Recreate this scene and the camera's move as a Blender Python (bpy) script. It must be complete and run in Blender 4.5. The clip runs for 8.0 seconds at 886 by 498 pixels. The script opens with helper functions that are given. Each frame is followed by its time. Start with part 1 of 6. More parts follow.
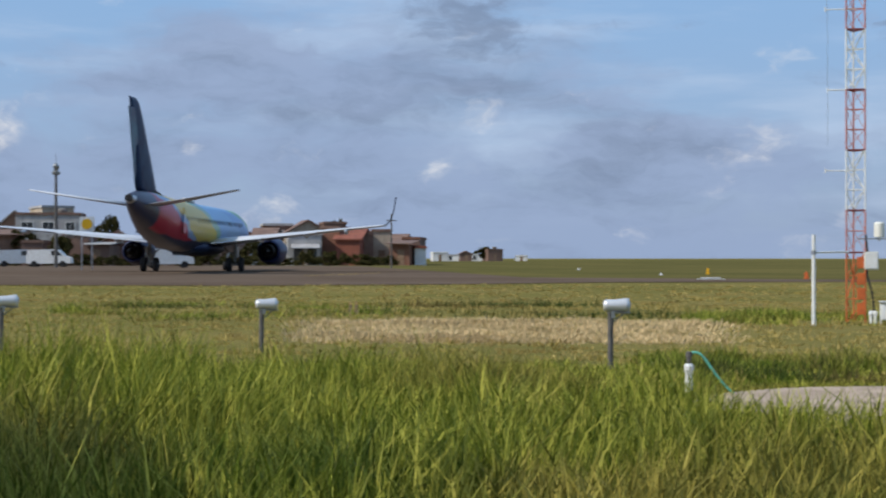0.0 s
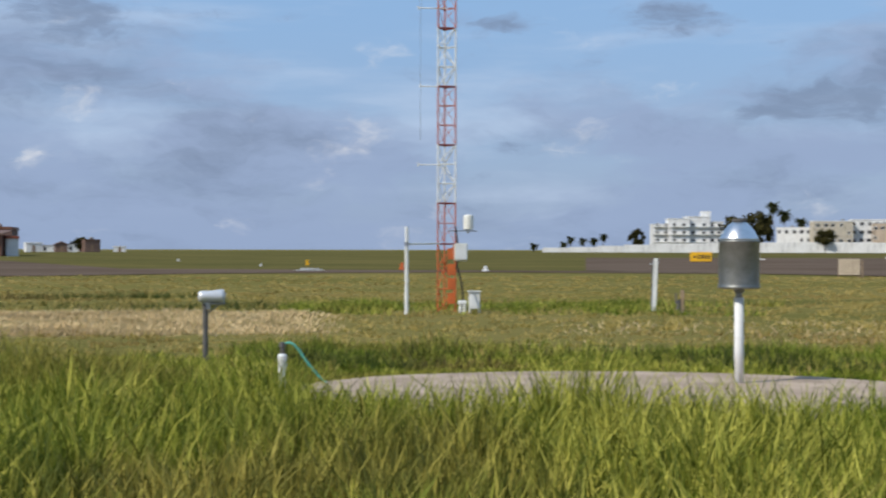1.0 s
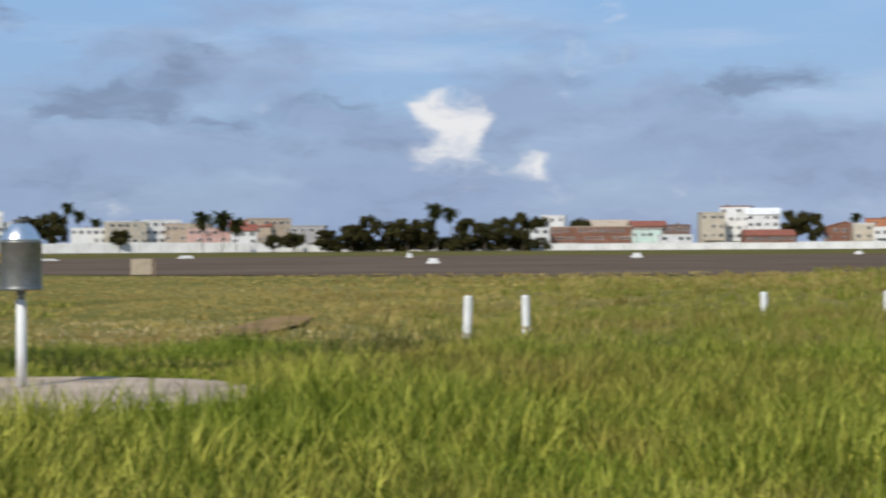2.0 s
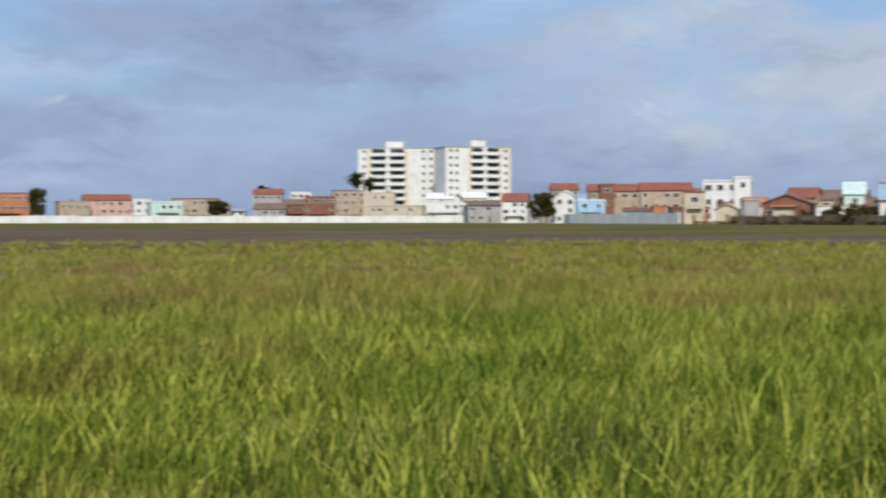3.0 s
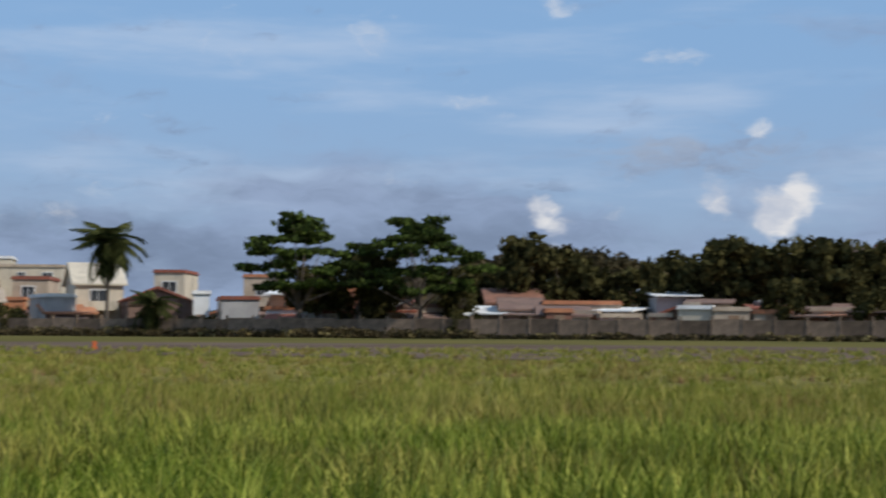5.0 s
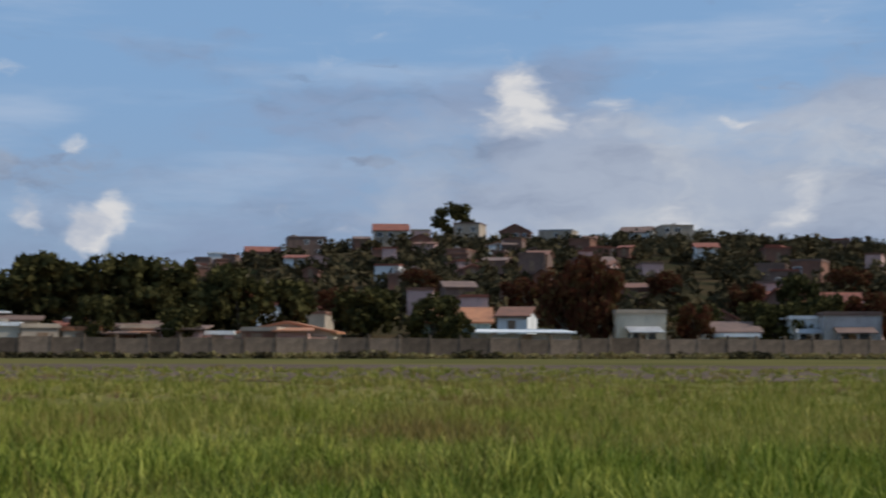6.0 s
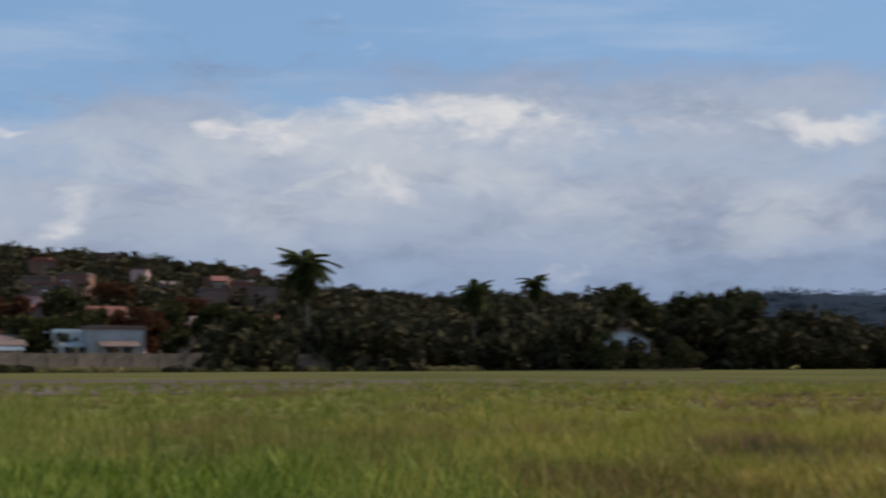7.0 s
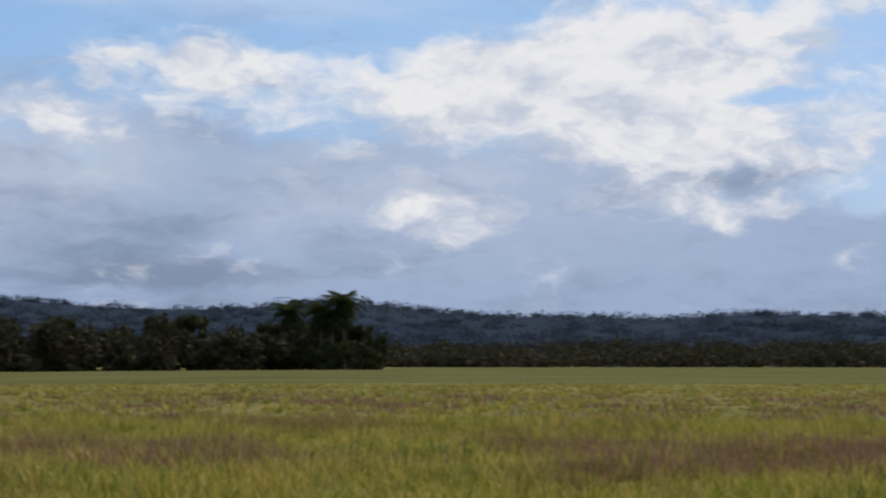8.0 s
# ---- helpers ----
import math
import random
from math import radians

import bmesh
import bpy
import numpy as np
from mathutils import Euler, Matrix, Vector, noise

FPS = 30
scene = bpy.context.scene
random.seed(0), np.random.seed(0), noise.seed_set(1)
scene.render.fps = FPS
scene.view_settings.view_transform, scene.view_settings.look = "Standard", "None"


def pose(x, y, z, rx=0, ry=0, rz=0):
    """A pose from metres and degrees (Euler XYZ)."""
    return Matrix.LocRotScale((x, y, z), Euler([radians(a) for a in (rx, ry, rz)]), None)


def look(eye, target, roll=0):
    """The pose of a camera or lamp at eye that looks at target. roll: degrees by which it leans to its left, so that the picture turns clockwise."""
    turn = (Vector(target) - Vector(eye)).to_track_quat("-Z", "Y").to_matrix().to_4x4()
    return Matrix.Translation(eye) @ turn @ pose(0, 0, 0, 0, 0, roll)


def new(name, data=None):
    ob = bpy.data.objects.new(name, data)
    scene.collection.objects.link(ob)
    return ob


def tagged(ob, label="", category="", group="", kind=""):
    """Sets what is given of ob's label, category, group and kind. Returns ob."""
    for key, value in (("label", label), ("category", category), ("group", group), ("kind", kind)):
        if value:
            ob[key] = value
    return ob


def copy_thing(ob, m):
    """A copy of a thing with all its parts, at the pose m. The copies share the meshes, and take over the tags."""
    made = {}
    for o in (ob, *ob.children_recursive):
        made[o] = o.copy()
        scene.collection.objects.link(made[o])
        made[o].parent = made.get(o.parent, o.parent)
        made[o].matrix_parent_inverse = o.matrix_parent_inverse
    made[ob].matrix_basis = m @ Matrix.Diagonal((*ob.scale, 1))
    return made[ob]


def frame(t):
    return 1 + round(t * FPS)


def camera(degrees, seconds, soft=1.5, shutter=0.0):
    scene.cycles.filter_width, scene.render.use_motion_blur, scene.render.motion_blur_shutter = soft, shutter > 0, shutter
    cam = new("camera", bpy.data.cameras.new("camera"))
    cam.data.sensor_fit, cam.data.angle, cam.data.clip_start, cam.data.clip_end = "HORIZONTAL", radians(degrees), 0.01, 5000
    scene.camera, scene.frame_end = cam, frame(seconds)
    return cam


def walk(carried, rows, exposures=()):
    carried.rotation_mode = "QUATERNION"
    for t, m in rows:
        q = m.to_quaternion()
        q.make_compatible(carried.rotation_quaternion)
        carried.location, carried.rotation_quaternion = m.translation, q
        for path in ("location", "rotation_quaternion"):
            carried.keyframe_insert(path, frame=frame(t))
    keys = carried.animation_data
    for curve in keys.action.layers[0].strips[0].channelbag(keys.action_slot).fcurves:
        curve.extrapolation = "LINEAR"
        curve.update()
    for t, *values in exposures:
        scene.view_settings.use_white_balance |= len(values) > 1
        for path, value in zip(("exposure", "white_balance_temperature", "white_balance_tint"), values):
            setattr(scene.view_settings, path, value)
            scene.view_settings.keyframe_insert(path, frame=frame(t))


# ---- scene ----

# ---- the camera: one place on the grass, a long turn to the right ----
EYE_Z = 0.95
ARM = 0.18


def aim(az, up, roll):
    # held a little before the axis of the turn
    a, b = radians(az), radians(14)
    return pose(ARM * (math.sin(a) - math.sin(b)), ARM * (math.cos(a) - math.cos(b)), EYE_Z, 90 + up, 0, -az) @ pose(0, 0, 0, 0, 0, roll)


cam = camera(32.0, 8.0, soft=2.1, shutter=0.15)
walk(cam, [
    (0.00, aim(-0.00, 0.34, 0.00)),
    (0.25, aim(3.72, 0.19, 0.00)),
    (0.50, aim(6.97, 0.04, 0.00)),
    (0.70, aim(9.84, 0.03, 0.04)),
    (0.90, aim(12.98, 0.02, 0.08)),
    (1.00, aim(14.72, 0.02, 0.10)),
    (1.20, aim(18.78, 0.06, 0.10)),
    (1.50, aim(25.60, 0.08, -0.20)),
    (1.80, aim(34.01, 0.06, -0.35)),
    (2.00, aim(40.42, -0.02, -0.35)),
    (2.20, aim(47.07, -0.13, -0.30)),
    (2.75, aim(64.40, -0.72, -0.15)),
    (3.30, aim(81.73, -1.32, 0.00)),
    (3.50, aim(87.69, -1.30, 0.00)),
    (4.00, aim(102.56, -0.40, 0.00)),
    (4.20, aim(108.63, 0.29, 0.10)),
    (4.50, aim(117.78, 1.45, 0.30)),
    (4.80, aim(127.10, 2.32, 0.30)),
    (5.00, aim(132.68, 2.91, 0.30)),
    (5.20, aim(137.72, 3.20, 0.30)),
    (5.75, aim(151.41, 3.50, 0.20)),
    (6.30, aim(165.10, 3.79, 0.10)),
    (6.50, aim(170.23, 3.89, 0.10)),
    (6.70, aim(175.18, 4.00, 0.06)),
    (6.90, aim(180.93, 4.11, 0.02)),
    (7.00, aim(184.54, 4.16, 0.00)),
    (7.10, aim(188.63, 4.20, 0.00)),
    (7.30, aim(196.87, 4.26, 0.00)),
    (7.50, aim(203.92, 4.33, 0.00)),
    (7.70, aim(208.99, 4.30, 0.00)),
    (7.80, aim(211.84, 4.29, 0.00)),
    (8.00, aim(217.05, 4.27, 0.00)),
], [(0, 0.0), (3.5, 0.0), (4.0, 0.12), (4.5, -0.04), (5.2, -0.14), (6.3, -0.3), (7.0, -0.25), (7.5, -0.1), (8.0, 0.0)])

# ---- world and sun ----
SUN_AZ, SUN_EL = 250.0, 41.0


def P(az, d, z=0.0):
    """A place by its bearing from the camera's first aim (clockwise, degrees) and its distance."""
    a = radians(az)
    return Vector((d * math.sin(a), d * math.cos(a), z))


sun = new("sun", bpy.data.lights.new("sun", "SUN"))
sun.data.energy, sun.data.angle, sun.data.color = 3.6, radians(0.6), (1.0, 0.95, 0.87)
sun.matrix_world = look(P(SUN_AZ, 100, 100 * math.tan(radians(SUN_EL))), (0, 0, 0))


class Nodes:
    """A small writer of node trees."""

    def __init__(self, tree):
        self.t = tree

    def add(self, kind, inputs=None, **attrs):
        n = self.t.nodes.new(kind)
        for k, v in attrs.items():
            setattr(n, k, v)
        for k, v in (inputs or {}).items():
            if isinstance(v, bpy.types.NodeSocket):
                self.t.links.new(v, n.inputs[k])
            else:
                n.inputs[k].default_value = v
        return n

    def math(self, op, a, b=0.0, clamp=False):
        return self.add("ShaderNodeMath", {0: a, 1: b}, operation=op, use_clamp=clamp).outputs[0]

    def vmath(self, op, a, b):
        return self.add("ShaderNodeVectorMath", {0: a, 1: b}, operation=op).outputs[0]

    def mix(self, f, a, b, blend="MIX"):
        return self.add("ShaderNodeMix", {0: f, 6: a, 7: b}, data_type="RGBA", blend_type=blend).outputs[2]

    def noise(self, vec, scale, detail=4, rough=0.55, out=0):
        return self.add("ShaderNodeTexNoise", {"Vector": vec, "Scale": scale, "Detail": detail, "Roughness": rough}).outputs[out]

    def ramp(self, f, lo, hi):
        return self.add("ShaderNodeMapRange", {0: f, 1: lo, 2: hi}, interpolation_type="SMOOTHSTEP").outputs[0]


def make_world():
    w = bpy.data.worlds.new("sky")
    w.use_nodes = True
    scene.world = w
    w.node_tree.nodes.clear()
    n = Nodes(w.node_tree)
    sky = n.add("ShaderNodeTexSky", sky_type="NISHITA", sun_disc=False, sun_elevation=radians(SUN_EL), sun_rotation=radians(SUN_AZ), air_density=1.0, dust_density=1.2, ozone_density=1.5).outputs[0]
    d = n.add("ShaderNodeTexCoord").outputs["Generated"]
    K = 1.9
    flat = n.vmath("MULTIPLY", d, (1, 1, K))
    warp = n.vmath("MULTIPLY_ADD", n.noise(flat, 14, 3, out=1), (0.05, 0.05, 0.05))
    warp.node.inputs[2].default_value = (-0.025, -0.025, -0.025)
    flat = n.vmath("ADD", flat, warp)
    curl = n.vmath("MULTIPLY_ADD", n.noise(flat, 45, 4, out=1), (0.022, 0.022, 0.022))
    curl.node.inputs[2].default_value = (-0.011, -0.011, -0.011)
    flat = n.vmath("ADD", flat, curl)
    z = n.add("ShaderNodeSeparateXYZ", {0: d}).outputs[2]

    def blobs(rows):
        """Sum of soft ellipses: bearing, elevation, half width, half height (degrees), weight."""
        total = 0.0
        for az, el, ra, re, amount in rows:
            c = P(az, math.cos(radians(el)), math.sin(radians(el)) * K)
            off = n.vmath("MULTIPLY", n.vmath("SUBTRACT", flat, c), (1, 1, ra / (re * K)))
            dist = n.add("ShaderNodeVectorMath", {0: off}, operation="LENGTH").outputs[1]
            total = n.math("ADD", total, n.math("MULTIPLY", n.ramp(dist, radians(ra) * 1.5, 0.0), amount))
        return total

    # hazy grey-blue cloud over the lower sky, broken above; bright heaps where the sun strikes them
    low = n.ramp(z, 0.20, 0.0)
    wisp = n.vmath("MULTIPLY", flat, (1, 1, 1.7))
    veil = n.math("ADD", n.noise(wisp, 6.0, 6, 0.55), n.math("MULTIPLY", low, 0.17))
    veil = n.math("ADD", veil, blobs(VEIL_BLOBS))
    veil = n.ramp(veil, 0.48, 0.74)
    heap = n.noise(flat, 13, 10, 0.6)
    rough = n.math("MULTIPLY", n.math("SUBTRACT", heap, 0.5), 1.7)
    puff = n.math("ADD", rough, n.math("MULTIPLY", blobs(PUFF_BLOBS), 1.5))
    white = n.ramp(n.math("ADD", puff, n.math("MULTIPLY", z, -0.4)), 0.14, 0.60)
    # heaps are brighter on their upper edges and grey below
    above = n.noise(n.vmath("ADD", flat, (0.0, 0.0, 0.03)), 13, 6, 0.6)
    shade = n.math("ADD", n.math("SUBTRACT", above, heap), n.noise(n.vmath("ADD", flat, (0.4, 0.0, 0.0)), 11, 8, 0.62))
    billow = n.math("MULTIPLY", n.math("SUBTRACT", n.noise(n.vmath("ADD", wisp, (0.3, 0.1, 0.0)), 11, 8, 0.62), 0.5), 1.7)
    thick = n.math("ADD", billow, n.math("MULTIPLY", blobs(DARK_BLOBS), 1.5))
    dark = n.ramp(thick, -0.12, 0.62)
    grey = n.mix(dark, (3.1, 4.0, 5.9, 1), (1.9, 2.5, 3.75, 1))
    pale = n.ramp(blobs(PALE_BLOBS), 0.0, 1.0)
    grey = n.mix(pale, grey, n.mix(dark, (4.9, 5.5, 6.7, 1), (3.1, 3.6, 4.9, 1)))
    # soft sunlit mottling inside the pale banks
    soft = n.ramp(n.noise(n.vmath("ADD", flat, (0.0, 0.7, 0.2)), 9, 9, 0.6), 0.47, 0.68)
    grey = n.mix(n.math("MULTIPLY", n.math("MULTIPLY", soft, pale), 0.75), grey, (6.7, 7.0, 7.5, 1))
    bright = n.mix(n.ramp(shade, 0.36, 0.70), (8.2, 8.2, 8.4, 1), (5.4, 5.9, 7.0, 1))
    blue = n.mix(0.75, sky, n.mix(n.ramp(z, 0.0, 0.2), (3.1, 4.3, 6.7, 1), (2.75, 4.85, 8.1, 1)))
    streak = n.ramp(n.noise(n.vmath("MULTIPLY", d, (1, 1, 7)), 4.5, 6, 0.55), 0.46, 0.74)
    blue = n.mix(n.math("MULTIPLY", streak, 0.55), blue, (5.3, 6.4, 8.2, 1))
    col = n.mix(n.math("MULTIPLY", n.math("MAXIMUM", veil, n.math("MULTIPLY", n.ramp(thick, 0.12, 0.5), 0.85)), 0.9), blue, grey)
    col = n.mix(white, col, bright)
    bg = n.add("ShaderNodeBackground", {0: col, 1: 0.1})
    out = n.add("ShaderNodeOutputWorld")
    w.node_tree.links.new(bg.outputs[0], out.inputs[0])


# cloud banks: bearing, elevation, half width, half height (degrees), weight
VEIL_BLOBS = [(121, 3.5, 9, 4, 0.12), (130, 2.5, 8, 4, 0.1), (20, 9, 12, 4, -0.10), (10.5, 7.5, 5, 2.2, -0.12), (7, 2.5, 9, 3, 0.10), (190, 7.5, 9, 4.5, 0.13), (199, 7.5, 8, 4, 0.13), (-6, 6.0, 8, 3, 0.16), (-12, 9.3, 6, 1.2, -0.10),
              (29, 4.6, 7, 3, 0.10), (45, 9, 9, 2, -0.08), (88, 4.5, 16, 8, 0.10), (97, 9, 8, 2, -0.12), (118, 8, 11, 5, -0.13), (166, 6, 12, 5, 0.15), (182, 6.5, 12, 5, 0.16), (192, 4, 12, 5, 0.12), (213, 3.5, 14, 5, 0.22), (228, 3.5, 12, 5, 0.16), (136, 9, 12, 5, -0.14), (170, 11, 4, 1.8, -0.16), (186, 12.5, 10, 2, -0.18), (200, 12.6, 7, 1.4, -0.2)]
PALE_BLOBS = [(84, 6.5, 12, 5, 0.95), (100, 5, 12, 4, 0.7), (142, 6.6, 6, 1.5, 0.5), (162, 5.5, 11, 4, 0.7), (172, 7, 9, 4, 0.8), (185, 7, 12, 4, 1.0), (197, 7.5, 8, 4, 0.9), (218, 7, 18, 5, 0.5)]
DARK_BLOBS = [(122, 3.0, 9, 3.0, 0.24), (134, 2.6, 8, 2.8, 0.18), (1.5, 8.2, 3.2, 2.2, 0.3), (-2, 5.4, 6, 1.5, 0.16), (6, 3.6, 4, 1.2, 0.12), (31.0, 7.0, 1.2, 1.3, 0.36), (29.1, 5.4, 2.6, 0.9, 0.34), (26.6, 4.9, 1.6, 0.5, 0.26), (31.8, 4.6, 3, 0.7, 0.28), (36.5, 5.4, 3, 0.35, 0.2), (23.4, 8.5, 2.4, 0.8, 0.32), (17, 8.3, 1.8, 0.5, 0.24), (16.7, 3.9, 1.8, 0.9, 0.2), (35.6, 3.7, 2.2, 0.5, 0.2),
              (45.7, 6.4, 1.6, 0.6, 0.28), (53, 6.3, 2.5, 0.8, 0.24), (50.6, 5.6, 2, 0.6, 0.2), (56, 4.1, 2, 0.4, 0.22), (38.5, 4.0, 2, 0.5, 0.14), (140, 6.4, 4, 0.7, 0.18), (159.4, 7.2, 2.4, 0.45, 0.32), (155.7, 6.9, 2, 0.5, 0.28), (178.4, 7.4, 0.9, 0.3, 0.26), (183.3, 6.9, 2.2, 0.5, 0.28), (178.9, 5.2, 1.5, 0.7, 0.12), (204, 5.0, 6, 2.0, 0.16), (206.9, 3.4, 6, 0.6, 0.34), (227.7, 6.7, 2.5, 0.4, 0.3), (212.5, 6.9, 1.6, 0.8, 0.16), (195, 5.5, 5, 1.5, 0.12)]
PUFF_BLOBS = [(40.7, 4.8, 1.9, 1.3, 0.36), (39.9, 5.2, 0.9, 0.8, 0.2), (41.8, 5.2, 0.8, 0.7, 0.16), (43.8, 3.3, 0.9, 0.6, 0.30), (-15.8, 4.4, 1.4, 0.8, 0.28), (-12.6, 4.1, 0.8, 0.7, 0.26), (-9.4, 3.8, 0.8, 0.7, 0.28), (-0.1, 3.4, 1.3, 0.7, 0.24), (7, 1.1, 1.4, 0.5, 0.14), (90, 4.6, 1.8, 0.9, 0.18), (84, 5.4, 2, 0.8, 0.12), (94.5, 5.6, 2, 0.8, 0.12), (136.1, 4.5, 0.6, 0.6, 0.32), (137.0, 4.1, 0.6, 0.6, 0.34), (142.7, 4.8, 0.7, 1.2, 0.32), (144.9, 4.2, 0.8, 1.1, 0.34), (145.9, 4.9, 0.8, 1.1, 0.34), (143.9, 4.0, 2.4, 1.0, 0.14), (144.4, 7.2, 0.8, 0.5, 0.2),
              (160.8, 9.9, 1.3, 1.4, 0.36), (160.2, 8.4, 2.6, 1.3, 0.28), (164.1, 8.8, 1.0, 0.7, 0.24), (160, 6.0, 1.5, 0.7, 0.24), (166.4, 4.8, 1.0, 1.0, 0.28), (171.5, 5.6, 1.0, 1.3, 0.28), (168.6, 8.3, 1.1, 0.4, 0.40), (176, 8.3, 1.0, 0.6, 0.34), (178.1, 8.1, 1.1, 0.7, 0.34), (174, 7.0, 1.2, 0.7, 0.24), (182, 8.6, 7, 1.3, 0.24), (180, 6.4, 4, 1.2, 0.2), (186, 9.0, 5, 1.2, 0.22), (191, 8.4, 4.5, 1.2, 0.24), (198, 8.4, 2.6, 0.9, 0.28),
              (203, 9.6, 2.4, 1.3, 0.32), (202.5, 8.4, 3.0, 0.9, 0.22), (208.5, 9.6, 4, 2.0, 0.34), (207.5, 11.3, 4.6, 1.2, 0.36), (215.2, 10.0, 5, 2.4, 0.38), (221.5, 10.6, 6, 2.9, 0.40), (227.7, 11.0, 7, 3.2, 0.40), (223.6, 8.2, 5, 1.5, 0.30), (230.6, 7.6, 5, 1.6, 0.32), (215.7, 6.2, 1.7, 1.2, 0.42), (218.4, 5.3, 2.2, 1.1, 0.40), (223.6, 6.0, 3.6, 1.0, 0.38), (227.7, 5.4, 3, 0.8, 0.32), (231.6, 4.1, 1.4, 0.6, 0.26), (229, 9.7, 1.6, 0.35, -0.30), (176, 11.6, 4, 0.8, 0.16), (133, 10.8, 5, 1.0, 0.14), (140.5, 9.7, 3, 0.5, 0.16)]
make_world()

# ---- materials ----
MATS = {}


def mat(name, col, col2=None, rough=0.8, metal=0.0, scale=3.0, fine=40.0, bump=0.15, island=0.0, spec=0.3, dirt=0.0, emit=0.0, vary=0.0):
    """A surface in two colours mixed at a large and a fine scale, with fine relief and optional streaks of dirt."""
    if name in MATS:
        return MATS[name]
    m = bpy.data.materials.new(name)
    m.use_nodes = True
    m.node_tree.nodes.clear()
    n = Nodes(m.node_tree)
    v = n.add("ShaderNodeTexCoord").outputs["Object"]
    c1 = (*col, 1)
    c2 = (*(col2 or [c * 0.75 for c in col]), 1)
    big = n.noise(v, scale, 5, 0.6)
    small = n.noise(v, fine, 4, 0.6)
    c = n.mix(n.ramp(n.math("ADD", n.math("MULTIPLY", big, 0.7), n.math("MULTIPLY", small, 0.3)), 0.36, 0.64), c1, c2)
    if dirt:
        streak = n.noise(n.vmath("MULTIPLY", v, (1.0, 1.0, 0.25)), scale * 1.7, 6, 0.65)
        c = n.mix(n.math("MULTIPLY", n.ramp(streak, 0.5, 0.72), dirt), c, (0.06, 0.055, 0.045, 1))
    if island:
        r = n.add("ShaderNodeNewGeometry").outputs["Random Per Island"]
        c = n.add("ShaderNodeHueSaturation", {"Hue": n.math("ADD", 0.5, n.math("MULTIPLY", n.math("SUBTRACT", r, 0.5), island * 0.12)), "Value": n.math("ADD", 1.0 - island / 2, n.math("MULTIPLY", r, island)), "Color": c}).outputs[0]
    if vary:
        r = n.add("ShaderNodeObjectInfo").outputs["Random"]
        c = n.add("ShaderNodeHueSaturation", {"Value": n.math("ADD", 1.0 - vary / 2, n.math("MULTIPLY", r, vary)), "Color": c}).outputs[0]
    bs = n.add("ShaderNodeBsdfPrincipled", {"Base Color": c, "Roughness": rough, "Metallic": metal, "Specular IOR Level": spec})
    if bump:
        bs.inputs["Normal"].default_value = (0, 0, 0)
        b = n.add("ShaderNodeBump", {"Strength": bump, "Distance": 0.02, "Height": small})
        m.node_tree.links.new(b.outputs[0], bs.inputs["Normal"])
    if emit:
        bs.inputs["Emission Color"].default_value = c1
        bs.inputs["Emission Strength"].default_value = emit
    out = n.add("ShaderNodeOutputMaterial")
    m.node_tree.links.new(bs.outputs[0], out.inputs[0])
    MATS[name] = m
    return m


# ---- builders ----
def link_mesh(name, bm, material, parent=None, smooth=False):
    me = bpy.data.meshes.new(name)
    bm.normal_update()
    bm.to_mesh(me)
    bm.free()
    for m in material if isinstance(material, (list, tuple)) else [material]:
        me.materials.append(m)
    if smooth:
        me.polygons.foreach_set("use_smooth", [True] * len(me.polygons))
    ob = new(name, me)
    ob.parent = parent
    return ob


def part(name, bm, material, parent, label="", smooth=False):
    return tagged(link_mesh(name, bm, material, parent, smooth), label)


def thing(name, m, label, category, group="", kind=""):
    """An Empty at a thing's base."""
    e = new(name)
    e.empty_display_size = 0.2
    e.matrix_basis = m
    return tagged(e, label, category, group, kind)


def box(bm, x, y, z, sx, sy, sz, rz=0.0, bevel=0.0):
    """A box with its base centre at x, y, z."""
    r = bmesh.ops.create_cube(bm, size=1.0)
    bmesh.ops.transform(bm, matrix=pose(x, y, z + sz / 2, 0, 0, rz) @ Matrix.Diagonal((sx, sy, sz, 1)), verts=r["verts"])
    if bevel:
        es = list({e for v in r["verts"] for e in v.link_edges})
        bmesh.ops.bevel(bm, geom=es, offset=bevel, segments=2, affect="EDGES")
    return bm


def rod(bm, a, b, r1, r2=None, seg=8):
    """A tapered bar from a to b."""
    a, b = Vector(a), Vector(b)
    d = b - a
    m = Matrix.Translation((a + b) / 2) @ d.to_track_quat("Z", "Y").to_matrix().to_4x4()
    bmesh.ops.create_cone(bm, cap_ends=True, segments=seg, radius1=r1, radius2=r1 if r2 is None else r2, depth=d.length, matrix=m)
    return bm


def lathe(bm, profile, seg=24, m=None):
    """A turned body from (radius, height) pairs."""
    m = m or Matrix()
    rings = []
    for r, z in profile:
        rings.append([bm.verts.new(m @ Vector((r * math.cos(2 * math.pi * i / seg), r * math.sin(2 * math.pi * i / seg), z))) for i in range(seg)])
    for a, b in zip(rings, rings[1:]):
        for i in range(seg):
            bm.faces.new((a[i], a[(i + 1) % seg], b[(i + 1) % seg], b[i]))
    bm.faces.new(rings[0][::-1])
    bm.faces.new(rings[-1])
    return bm


def loft(bm, rings, closed_ends=True):
    vs = [[bm.verts.new(p) for p in ring] for ring in rings]
    k = len(vs[0])
    for a, b in zip(vs, vs[1:]):
        for i in range(k):
            bm.faces.new((a[i], a[(i + 1) % k], b[(i + 1) % k], b[i]))
    if closed_ends:
        bm.faces.new(vs[0][::-1])
        bm.faces.new(vs[-1])
    bmesh.ops.recalc_face_normals(bm, faces=bm.faces)
    return bm


def B():
    return bmesh.new()

